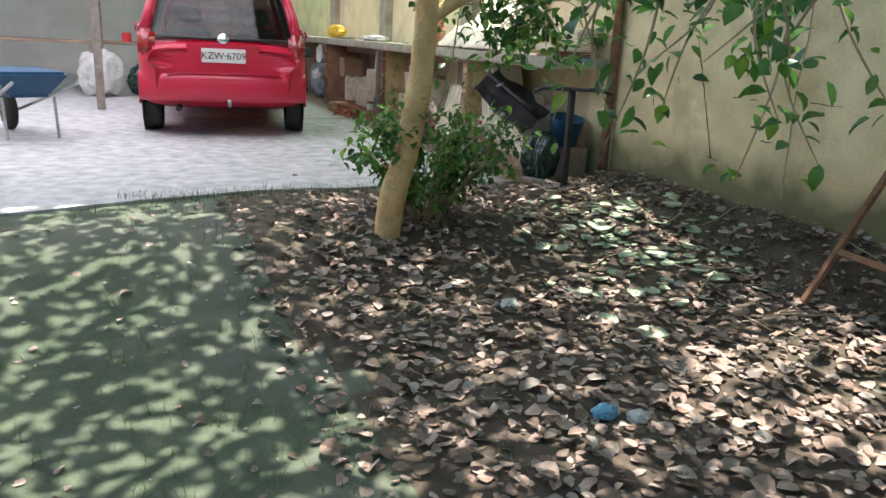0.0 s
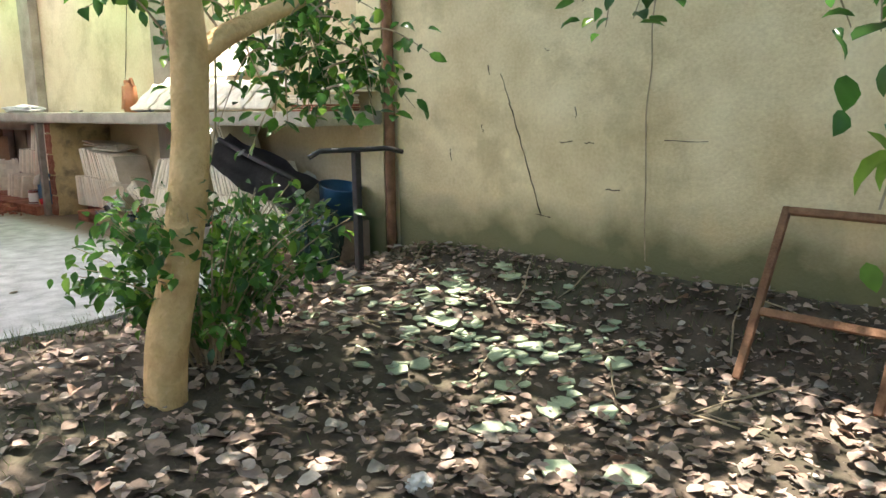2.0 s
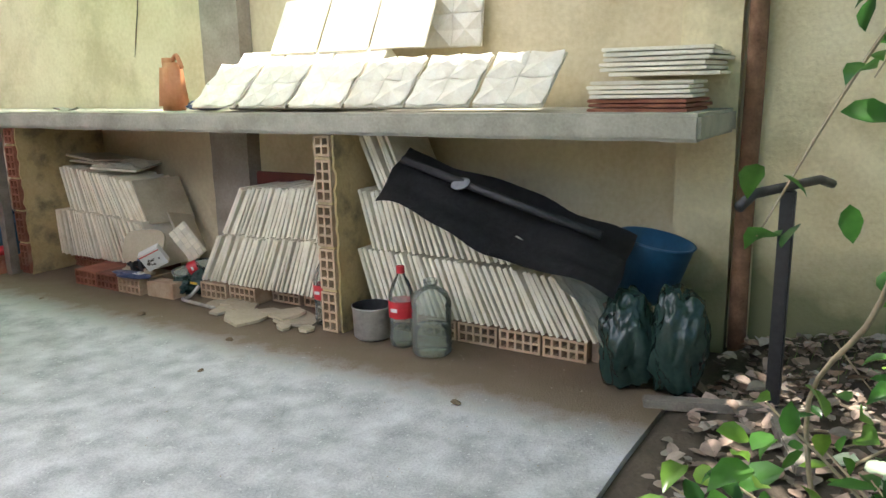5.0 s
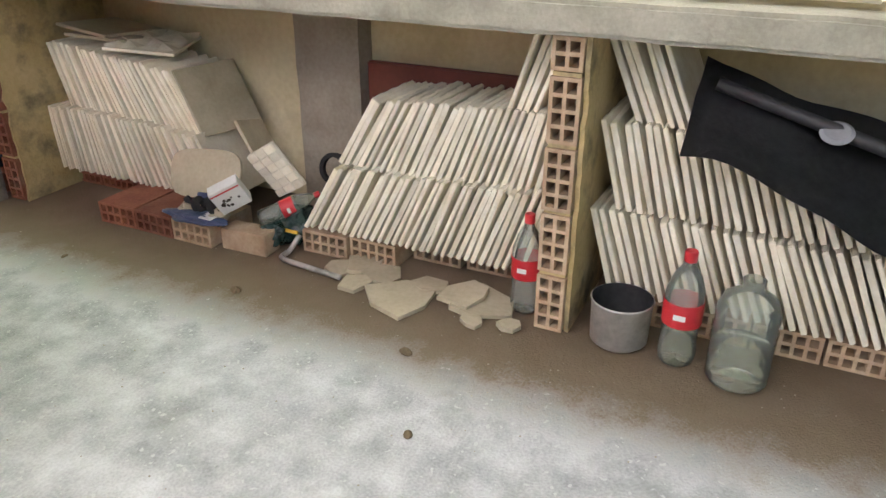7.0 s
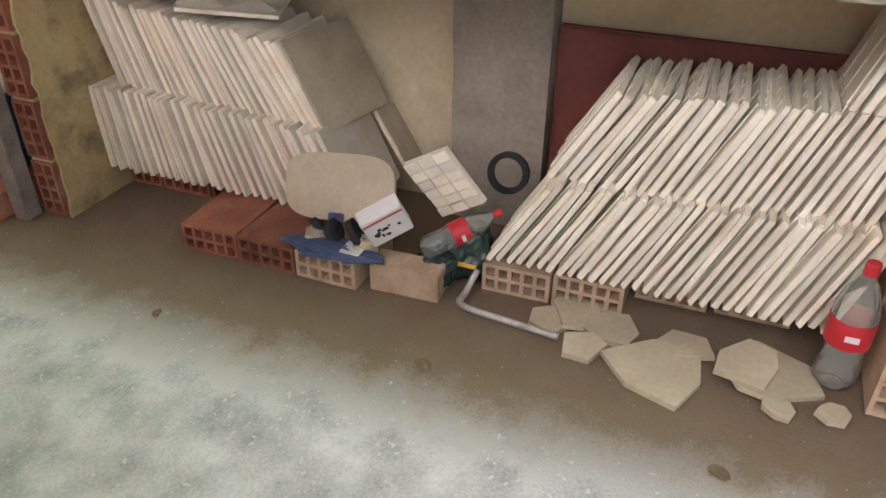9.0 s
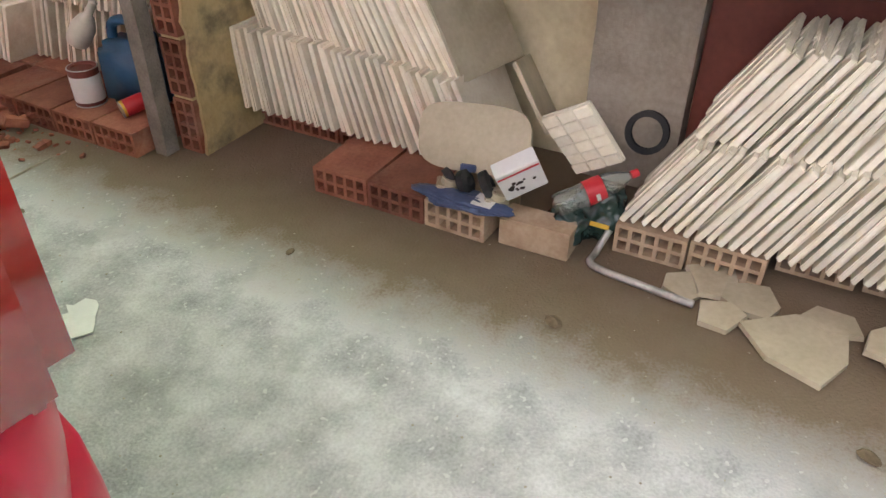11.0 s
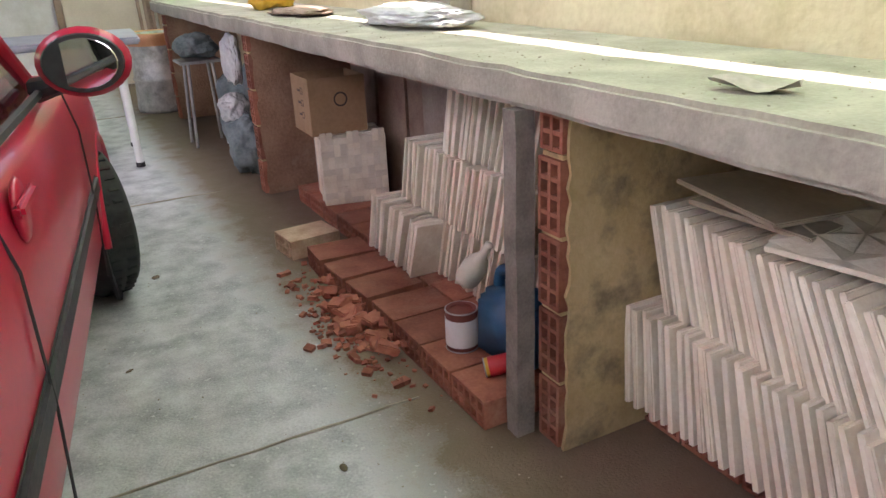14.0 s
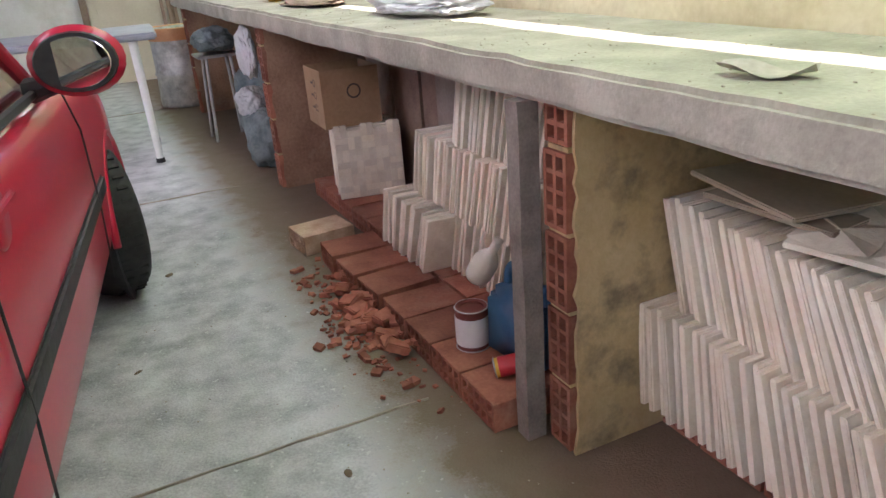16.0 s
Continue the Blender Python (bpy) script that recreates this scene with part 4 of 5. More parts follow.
cardboard_box(0.11, 4.50, 0.435)
for i in range(5):
    tagged(mesh_ob("wooden_board", roughen(grid_box(0.55 - 0.003 * i, 0.575 - 0.003 * i, 3.25 + 0.36 * i, 3.58 + 0.36 * i, 0.0, 0.80, 0.2), 0.003, 5), M["old_board"]), "brown board standing against the wall", "board", group="boards behind the tiles")
tagged(mesh_ob("wooden_batten", box(0.32, 0.36, 2.50, 5.1, 0.80, 0.895, 0.003), M["bench"]), "pale painted batten fixed under the bench", "batten")


def jerrycan(x, y, z, yaw):
    j = thing("jerrycan", "dirty dark blue plastic jerrycan", "jerrycan", pose(x, y, z, 0, 0, yaw) @ Matrix.Diagonal((0.85, 0.85, 0.82, 1)))
    bm = box(-0.09, 0.09, -0.14, 0.14, 0, 0.27, 0.035)
    for v in bm.verts:
        if v.co.z > 0.2:
            v.co.y = v.co.y * 0.82 + 0.01
    part("body", bm, M["blue"], j, smooth=True)
    part("handle", tube(smooth_path([(0, 0.09, 0.25), (0, 0.07, 0.33), (0, -0.02, 0.345), (0, -0.08, 0.26)], 14), 0.021, 10), M["blue"], j, smooth=True)
    part("neck", lathe([(0.028, 0.25), (0.028, 0.30), (0.022, 0.31), (0, 0.31)], 18, pose(0, -0.10, 0)), M["blue"], j, smooth=True)


jerrycan(0.09, 2.66, 0.09, 8)


def white_bottle(x, y, z):
    b_ = thing("plastic_bottle", "ivory plastic bottle with a long funnel neck, tipped over tiles", "bottle", pose(x, y, z, 35, 10, 0) @ Matrix.Diagonal((0.75, 0.75, 0.8, 1)))
    part("body", lathe([(0, 0), (0.05, 0.0), (0.055, 0.02), (0.055, 0.09), (0.04, 0.13), (0.02, 0.16), (0.017, 0.22), (0.02, 0.225), (0, 0.226)], 22), M["ivory"], b_, smooth=True)


white_bottle(0.06, 2.90, 0.27)


def tin(x, y, z, r, h, body, label, m=None, band=None):
    c = thing("tin_can", label, "can", pose(x, y, z) @ (m or pose(0, 0, 0)))
    part("body", lathe([(0, 0.003), (r - 0.004, 0.002), (r, 0), (r, h), (r - 0.003, h + 0.003), (r - 0.012, h), (r - 0.013, h - 0.006), (0, h - 0.006)], 28), body, c, smooth=False)
    if band:
        part("paper_label", lathe([(r + 0.0012, h * 0.12), (r + 0.0016, h * 0.14), (r + 0.0016, h * 0.80), (r + 0.0012, h * 0.82)], 28), band, c, "printed paper label", True)
    for zz in (0.0, h):
        part("rim", lathe([(r - 0.002, zz - 0.002), (r + 0.0025, zz), (r, zz + 0.003), (r - 0.003, zz + 0.002), (r - 0.002, zz - 0.002)], 28), M["steel"], c, "metal rim", True)
    return c


tin(-0.01, 2.815, 0.09, 0.05, 0.13, M["red_board"], "red paint tin with a white label", band=M["white"])
tin(-0.045, 2.62, 0.118, 0.028, 0.10, M["yellow"], "small yellow and red tin lying on a brick", pose(0, 0, 0, 80, 0, 65), band=M["red_label"])

# broken brick rubble
rng = random.Random(5)
rub = thing("brick_rubble", "heap of crumbled red brick on the floor", "rubble", kind="stuff")
bm = bmesh.new()
for i in range(420):
    a, q = rng.random(), abs(rng.gauss(0, 1))
    x, y = -0.22 + rng.gauss(0, 0.05), 3.36 + rng.gauss(0, 0.24)
    s = rng.choice((0.003, 0.004, 0.006, 0.008, 0.014)) * rng.uniform(0.7, 1.3)
    v = add_box(bm, -s, s, -s * 0.8, s * 0.8, 0, s * 0.9, 0, pose(min(x, -0.14), y, 0, rng.uniform(-25, 25), rng.uniform(-25, 25), rng.uniform(0, 360)))
part("crumbs", bm, M["rust_red"], rub)
for i in range(46):
    s = rng.choice((0.016, 0.022, 0.03, 0.038))
    bm = roughen(box(-s, s, -s * 0.7, s * 0.7, 0, s * 0.8, s * 0.12), s * 0.25, 30, i * 3.1)
    ch = part("chunk", bm, M["rust_red"], rub)
    ch.matrix_basis = pose(-0.17 + rng.gauss(0, 0.035), 3.36 + rng.gauss(0, 0.17), rng.uniform(0, 0.035), rng.uniform(-25, 25), rng.uniform(-25, 25), rng.uniform(0, 360))

# ---- between the piers ----
tagged(mesh_ob("red_board", box(0.545, 0.575, 0.03, 0.893, 0.0, 0.64, 0.006), M["red_board"]), "dark red board standing against the wall", "board")


def _slab(name, x, y, z, rx, ry, rz, w, d, t, material, label):
    bm = box(-w / 2, w / 2, -d / 2, d / 2, 0, t, 0.003)
    ob = mesh_ob(name, bm, material)
    ob.matrix_basis = pose(x, y, z, rx, ry, rz)
    return tagged(ob, label, "tile")


def star_tile(x, y, z, rx, ry, rz, s=0.30, group="", label="white tile with a star relief"):
    """A tile with an eight-pointed faceted relief."""
    bm = box(-s / 2, s / 2, -s / 2, s / 2, -0.012, 0, 0.002)
    for cx in (-s / 4, s / 4):
        for cy in (-s / 4, s / 4):
            c = bm.verts.new((cx, cy, 0.020))
            ring = []
            for i in range(8):
                r = s / 4 * (1.36 if i % 2 else 0.98)
                a = i * math.pi / 4
                ring.append(bm.verts.new((cx + max(-s / 4, min(s / 4, r * math.cos(a))), cy + max(-s / 4, min(s / 4, r * math.sin(a))), 0.013 if i % 2 else 0.001)))
            for i in range(8):
                bm.faces.new((c, ring[i], ring[(i + 1) % 8]))
    ob = mesh_ob("relief_tile", bm, M["tile"])
    ob.matrix_basis = pose(x, y, z, rx, ry, rz)
    return tagged(ob, label, "tile", group)


# tiles lying on top of and leaning against the first stack
_slab("tile", 0.405, 1.53, 0.455, 58, 0, -12, 0.30, 0.29, 0.012, M["tile_face"], "beige tile leaning on the end of the stack")
star_tile(0.42, 1.85, 0.655, 4, -4, 20, label="dusty tile with a star relief lying on the stack")
_slab("tile", 0.42, 2.05, 0.665, 3, 2, 8, 0.30, 0.30, 0.012, M["tile_face"], "beige tile lying on the stack")
_slab("tile", 0.41, 2.08, 0.69, 5, 3, -3, 0.30, 0.30, 0.012, M["tile_face"], "beige tile lying on the stack")
_slab("tile", 0.36, 1.30, 0.30, 58, 14, 12, 0.22, 0.22, 0.012, M["tile_face"], "beige tile leaning beside the stack")
# tile with a block relief
pt = thing("patterned_tile", "pale tile with raised block relief leaning on clutter", "tile", Matrix(((0.32, 0.30, -0.90, 0.20), (-0.78, -0.62, 0.0, 1.09), (0.54, -0.72, -0.44, 0.285), (0, 0, 0, 1))))
part("tile", box(-0.075, 0.075, -0.10, 0.10, 0, 0.014, 0.003), M["tile"], pt)
r_ = random.Random(6)
for i in range(3):
    for k_ in range(6):
        part("block", box(-0.073 + 0.049 * i, -0.027 + 0.049 * i, -0.097 + 0.0327 * k_, -0.067 + 0.0327 * k_, 0.0135, 0.019 + 0.006 * r_.random(), 0.002), M["tile"], pt)
# rounded plate in front of the stack
bm = bmesh.new()
out = []
for i in range(36):
    a_ = 2 * math.pi * i / 36
    cx_, sy_ = math.cos(a_), math.sin(a_)
    out.append(bm.verts.new((0.17 * math.copysign(abs(cx_) ** 0.55, cx_), 0.095 * math.copysign(abs(sy_) ** 0.55, sy_), 0)))
f = bm.faces.new(out)
for g in bmesh.ops.extrude_face_region(bm, geom=[f])["geom"]:
    if isinstance(g, bmesh.types.BMVert):
        g.co.z += 0.012
bmesh.ops.recalc_face_normals(bm, faces=bm.faces[:])
rp = thing("rounded_plate", "rounded dull beige plate leaning on the tiles", "plate", pose(0.13, 1.38, 0.24, 0, -68, 0) @ pose(0, 0, 0, 0, 0, 96))
part("plate", bm, M["tile_face"], rp)
part("clip", box(-0.02, 0.03, 0.072, 0.095, -0.003, 0.016, 0.003), M["navy"], rp, "dark clip on its edge")


def medicine_box(x, y, z):
    b_ = thing("small_box", "small white carton with a red print", "box", pose(x, y, z, 20, -25, -55))
    part("carton", box(-0.06, 0.06, -0.025, 0.025, 0, 0.11, 0.002), M["white"], b_)
    part("stripe", box(-0.058, 0.058, -0.0262, -0.0254, 0.092, 0.098), M["red_label"], b_, "red printed stripe")
    r = random.Random(9)
    for i in range(16):
        q = 0.007 * r.uniform(0.5, 1.0)
        part("print", lathe([(0, 0), (q, 0), (q, 0.0008), (0, 0.0008)], 7, pose(r.uniform(-0.038, 0.038), -0.0255, 0.045 + r.uniform(-0.02, 0.02), 90, 0, 0)), M["ink"], b_, "dark floral print")


medicine_box(0.08, 1.20, 0.165)


def bottle(x, y, z, h, r, liquid, label, m=None):
    b_ = thing("plastic_bottle", label, "bottle", pose(x, y, z) @ (m or pose(0, 0, 0)))
    k = h / 0.33
    part("body", lathe([(0, 0.006), (r * 0.5, 0.0), (r * 0.9, 0.004), (r, 0.03 * k), (r * 0.93, 0.09 * k), (r * 0.98, 0.12 * k), (r, 0.18 * k), (r * 0.97, 0.22 * k), (r * 0.7, 0.265 * k), (r * 0.34, 0.295 * k), (r * 0.28, 0.315 * k)], 24), M["clear"], b_, "clear plastic body", True)
    if liquid:
        part("water", lathe([(0, 0.008), (r * 0.88, 0.008), (r * 0.96, 0.03 * k), (r * 0.9, 0.08 * k), (0, 0.08 * k)], 24), M["water"], b_, smooth=True)
    lb = part("paper_label", lathe([(r * 1.01, 0.125 * k), (r * 1.025, 0.13 * k), (r * 1.025, 0.19 * k), (r * 1.0, 0.195 * k)], 24), M["red_label"], b_, "red label", True)
    part("print", box(-r * 1.075, -r * 1.035, -r * 0.30, r * 0.30, 0.153 * k, 0.168 * k), M["white"], lb, "white printed band")
    part("cap", lathe([(0, 0.337 * k), (r * 0.3, 0.337 * k), (r * 0.33, 0.333 * k), (r * 0.33, 0.308 * k), (r * 0.3, 0.306 * k)], 18), M["red_label"], b_, "red screw cap")


bottle(0.02, -0.44, 0, 0.345, 0.055, True, "clear two litre bottle with a red label and cap")
bottle(0.10, 0.055, 0, 0.33, 0.05, False, "empty clear bottle with a red label beside the pier")
bottle(0.10, 1.12, 0.11, 0.24, 0.035, False, "small empty bottle with a red label lying in clutter", pose(0, 0, 0, 70, 0, 40))

# ribbed five litre jar
j = thing("water_jar", "ribbed clear plastic five litre jar, half full", "jar", pose(-0.01, -0.61, 0))
prof = [(0, 0.006), (0.06, 0), (0.078, 0.006)]
for i in range(7):
    prof += [(0.085, 0.018 + 0.026 * i), (0.080, 0.031 + 0.026 * i)]
prof += [(0.085, 0.21), (0.084, 0.225), (0.070, 0.262), (0.038, 0.285), (0.026, 0.292), (0.026, 0.305)]
part("body", lathe(prof, 28), M["clear"], j, smooth=True)
part("water", lathe([(0, 0.01), (0.072, 0.01), (0.077, 0.03), (0.076, 0.12), (0, 0.12)], 28), M["water"], j, smooth=True)
part("cap", lathe([(0.026, 0.300), (0.030, 0.302), (0.030, 0.318), (0.026, 0.321), (0, 0.321)], 20), M["clear"], j)

# sooty pot
p = thing("cooking_pot", "dented aluminium pot, soot black inside", "pot", pose(0.045, -0.265, 0) @ Matrix.Diagonal((1.05, 1.05, 1.05, 1)))
part("wall", lathe([(0, 0.004), (0.068, 0.0), (0.082, 0.012), (0.086, 0.135), (0.090, 0.140), (0.086, 0.143)], 32), M["alu"], p, smooth=True)
part("lining", lathe([(0.0855, 0.1425), (0.082, 0.13), (0.078, 0.016), (0, 0.010)], 32), M["soot"], p, "soot blackened inside", True)

# broken slabs on the floor
rng = random.Random(8)


def shard(x, y, z, r, t, material, rng, label, group, tilt=8.0):
    bm = bmesh.new()
    n = rng.randint(5, 7)
    a0 = rng.uniform(0, 6.28)
    pts = [(r * rng.uniform(0.6, 1.15) * math.cos(a0 + 6.283 * i / n), r * rng.uniform(0.5, 1.0) * math.sin(a0 + 6.283 * i / n)) for i in range(n)]
    f = bm.faces.new([bm.verts.new((px, py, 0)) for px, py in pts])
    ex = bmesh.ops.extrude_face_region(bm, geom=[f])["geom"]
    for g in ex:
        if isinstance(g, bmesh.types.BMVert):
            g.co.z += t
            g.co.x *= 0.97
    bmesh.ops.recalc_face_normals(bm, faces=bm.faces[:])
    ob = mesh_ob("tile_shard", bm, material)
    ob.matrix_basis = pose(x, y, z, rng.uniform(-tilt, tilt), rng.uniform(-tilt, tilt), rng.uniform(0, 360))
    return tagged(ob, label, "shard", group)


for x, y, z, r in ((-0.01, 0.63, 0.004, 0.085), (-0.04, 0.44, 0.004, 0.15), (0.08, 0.58, 0.004, 0.09), (0.03, 0.20, 0.008, 0.14), (0.06, 0.24, 0.026, 0.10), (-0.06, 0.17, 0.004, 0.05), (0.06, 0.74, 0.004, 0.08), (0.08, 0.40, 0.004, 0.09), (-0.03, 0.06, 0.004, 0.045), (0.12, 0.68, 0.004, 0.09)):
    shard(x, y, z, r, 0.014, M["tile_face"], rng, "broken beige floor tile on the concrete", "broken tiles on the floor", 5)
tagged(mesh_ob("metal_rod", tube(smooth_path([(0.14, 0.97, 0.06), (0.09, 0.985, 0.014), (0.03, 0.975, 0.012), (0.01, 0.85, 0.012), (-0.005, 0.70, 0.012)], 24), 0.010, 8), M["alu"], smooth=True), "bent grey metal rod on the floor", "rod")

# clutter: wrappers and dark bags
def crumple(name, x, y, z, sx, sy, sz, material, label, cat, seed, yaw=0.0, amp=0.25):
    bm = bmesh.new()
    bmesh.ops.create_icosphere(bm, subdivisions=5, radius=1)
    for v in bm.verts:
        q = v.co + Vector((seed, 0, 0))
        d = 1 + amp * noise.noise(q * 1.7) - amp * 0.7 * abs(noise.noise(q * 2.6)) - amp * 0.5 * abs(noise.noise(q * 5.5)) + amp * 0.15 * noise.noise(q * 12)
        v.co = Vector((v.co.x * sx, v.co.y * sy, max(v.co.z, -0.75) * sz)) * d
    zmin = min(v.co.z for v in bm.verts)
    for v in bm.verts:
        v.co.z -= zmin
    ob = mesh_ob(name, bm, material, smooth=True)
    ob.matrix_basis = pose(x, y, z, 0, 0, yaw)
    return tagged(ob, label, cat)


crumple("plastic_bag", 0.20, 1.02, 0.0, 0.07, 0.08, 0.09, M["green_bottle"], "dark green plastic bag among the clutter", "bag", 1.0)
crumple("plastic_bag", 0.14, 1.08, 0.0, 0.08, 0.07, 0.06, M["green_bottle"], "dark crumpled bag on the floor", "bag", 3.0)
crumple("plastic_wrapper", 0.02, 1.36, 0.09, 0.05, 0.15, 0.02, M["navy"], "navy blue plastic wrapper lying on bricks", "wrapper", 5.0)
for i, (yy, rr) in enumerate(((1.38, 0.035), (1.31, 0.045), (1.43, 0.03))):
    o = mesh_ob("hose_fitting", lathe([(rr * 0.4, 0), (rr, 0.0), (rr, 0.02), (rr * 0.4, 0.025), (rr * 0.4, 0)], 18, pose(0.06, yy, 0.115 + rr * 0.5, 60, 10, 20 * i)), M["soot"])
    tagged(o, "dark round metal fitting lying on bricks", "fitting", "metal fittings")
part("paper_band", box(-0.03, 0.03, -0.10, -0.04, 0.030, 0.034, 0.001), M["white"], bpy.data.objects["plastic_wrapper"], "white printed band")
for yy, zz in ((1.42, 0.115), (1.27, 0.112)):
    cl = thing("pipe_clamp", "beige plastic pipe clamp lying on bricks", "clamp", pose(0.05, yy, zz, 15, 0, 25), "pipe clamps")
    part("plate", box(-0.03, 0.03, -0.035, 0.035, 0, 0.012, 0.004), M["tile_face"], cl)
    part("ring", lathe([(0.014, 0.012), (0.024, 0.012), (0.024, 0.03), (0.014, 0.03), (0.014, 0.012)], 16), M["tile_face"], cl)
for yy, zz in ((1.08, 0.075), (1.00, 0.105)):
    part("label", box(0.0, 0.004, -0.03, 0.03, -0.006, 0.006), M["yellow"], bpy.data.objects["plastic_bag"], "yellow print").matrix_basis = pose(-0.075, yy - 1.02, zz - 0.03, 0, 25, 0)
# dusty brick lying on its side, drawn as a plain block
_slab("wooden_block", 0.065, 1.145, 0.0, 0, 0, 2, 0.09, 0.20, 0.085, M["brick_dusty"], "beige clay brick lying on its side")
tagged(bpy.data.objects["wooden_block"], "beige clay brick lying on its side", "block")
tagged(mesh_ob("drain_ring", lathe([(0.045, 0), (0.062, 0.0), (0.062, 0.02), (0.045, 0.02), (0.045, 0)], 24, pose(0.40, 0.97, 0.24, 0, -75, 0)), M["soot"]), "black rubber ring leaning on the column", "ring")

# ---- the bench end by the yard ----
def car_lining():
    """Black moulded plastic trim piece lying slanted on the tiles."""
    t_ = thing("car_trim_panel", "large black moulded car trim panel lying on the tiles", "car part", pose(0.0, -0.70, 0.675, 0, 0, 0))
    bm = bmesh.new()
    nx, ny = 8, 26
    g = []
    for i in range(ny + 1):
        f = i / ny
        row = []
        for k_ in range(nx + 1):
            q = k_ / nx
            yy = 0.32 - 1.02 * f
            wid = 0.36 - 0.05 * math.sin(f * 9)
            zz = 0.16 - 0.30 * f - wid * 0.55 * (1 - q) + 0.035 * math.exp(-((q - 0.55) / 0.08) ** 2) + 0.02 * noise.noise(Vector((f * 6, q * 4, 0)))
            row.append(bm.verts.new((wid * 0.75 * q - 0.06, yy, zz)))
        g.append(row)
    for a, b_ in zip(g, g[1:]):
        for k_ in range(nx):
            bm.faces.new((a[k_], a[k_ + 1], b_[k_ + 1], b_[k_]))
    bmesh.ops.solidify(bm, geom=bm.faces[:], thickness=0.012)
    part("panel", bm, M["black_plastic"], t_, smooth=True)
    part("rib", tube([(0.08, 0.27, 0.12), (0.07, -0.15, 0.0), (0.08, -0.6, -0.13)], 0.018, 8), M["black_plastic"], t_, smooth=True)
    part("clip", lathe([(0, 0), (0.035, 0), (0.04, 0.008), (0.03, 0.014), (0, 0.014)], 20, pose(0.06, -0.02, 0.03, 0, -30, 0)), M["roof_dark"], t_, "round grey clip")


car_lining()
bm = bmesh.new()
g = []
for i in range(25):
    f = i / 24
    row = []
    for k_ in range(17):
        q = k_ / 16
        yy, zz = -0.98 - 0.46 * f + 0.05 * math.sin(q * 5), 0.52 - 0.50 * f ** 1.4 + 0.05 * (1 - f) * q
        w = noise.noise_vector(Vector((f * 3, q * 3, 7))) * 0.05 + noise.noise_vector(Vector((f * 9, q * 9, 2))) * 0.018
        row.append(bm.verts.new((0.02 + 0.36 * q + w.x, yy + w.y, max(0.012, zz + w.z))))
    g.append(row)
for a, b2 in zip(g, g[1:]):
    for k_ in range(16):
        bm.faces.new((a[k_], a[k_ + 1], b2[k_ + 1], b2[k_]))
tagged(mesh_ob("plastic_sheet", bm, M["clear_film"]), "cloudy plastic sheet draped over the tile stack", "plastic sheet")
b_ = thing("bucket", "blue plastic bucket behind the tiles", "bucket", pose(0.35, -1.38, 0.25, 12, 0, 0))
part("wall", lathe([(0, 0), (0.11, 0.0), (0.145, 0.24), (0.152, 0.25), (0.14, 0.25), (0.106, 0.01)], 28), M["blue"], b_, smooth=True)
crate = tagged(mesh_ob("wooden_crate", box(0.2, 0.5, -1.55, -1.23, 0, 0.25, 0.004), M["old_board"]), "old wooden crate under the bucket", "crate")
for yy, h in ((-1.42, 0.33), (-1.60, 0.36)):
    crumple("rubbish_bag", 0.06, yy, 0.0, 0.12, 0.11, h * 0.62, M["green_bottle"], "dark crumpled rubbish bag on the floor", "bag", yy * 7, 0, 0.22)
# metal stand with a cross bar
s_ = thing("metal_stand", "black steel stand with a T bar and cross foot", "stand", pose(0.05, -1.92, -0.01))
part("pole", box(-0.022, 0.022, -0.022, 0.022, 0.03, 0.76, 0.004), M["black_plastic"], s_)
part("crossbar", tube([(-0.28, 0.10, 0.74), (-0.22, 0.07, 0.775), (0.2, -0.07, 0.775), (0.30, -0.10, 0.75)], 0.016, 8), M["black_plastic"], s_, smooth=True)
for a_ in (20, 110, 200, 290):
    part("foot", box(0.0, 0.42, -0.028, 0.028, 0.0, 0.035, 0.004, pose(0, 0, 0, 0, 0, a_)), M["wood"], s_, "flat grey foot")

# rusty downpipe on the wall at the bench end
tagged(mesh_ob("drainpipe", tube([(WX - 0.05, -1.715 + 0.004 * math.sin(i), 0.02 + 0.25 * i) for i in range(12)], 0.035, 12), M["rust"], smooth=True), "rusty brown drainpipe on the wall", "pipe")

# ---- on the bench ----
rng = random.Random(31)
jug = thing("plastic_jug", "translucent orange plastic jug standing on the bench", "jug", pose(0.24, 1.15, H1))
bm = box(-0.06, 0.06, -0.075, 0.075, 0, 0.25, 0.025)
for v in bm.verts:
    if v.co.z > 0.19:
        v.co.x *= 0.75
        v.co.y *= 0.75
part("body", bm, M["orange"], jug, smooth=True)
part("neck", lathe([(0.026, 0.24), (0.026, 0.275), (0, 0.275)], 18, pose(0, 0.03, 0)), M["orange"], jug, smooth=True)
part("handle", tube(smooth_path([(0, -0.01, 0.25), (0, -0.05, 0.285), (0, -0.085, 0.22)], 10), 0.012, 8), M["orange"], jug, smooth=True)
for i in range(6):
    star_tile(0.17 + 0.004 * i, 0.66 - 0.315 * i, H1 + 0.125, 0, -42, 0 + rng.uniform(-2, 2), group="relief tiles on the bench", label="white tile with a star relief leaning on the bench")
for i in range(3):
    _slab("tile", 0.44, 0.40 - 0.31 * i, H1 + 0.40, 0, -62, rng.uniform(-2, 2), 0.30, 0.30, 0.012, M["tile"], "sunlit white tile leaning on the wall")
    _slab("tile", 0.36, 0.60 - 0.31 * i, H1 + 0.11, 0, -48, rng.uniform(-2, 2), 0.30, 0.30, 0.10, M["tile"], "stacked white tiles behind the relief tiles")
star_tile(0.54, -0.42, H1 + 0.42, 0, -82, 0, label="white tile with a star relief leaning on the wall")
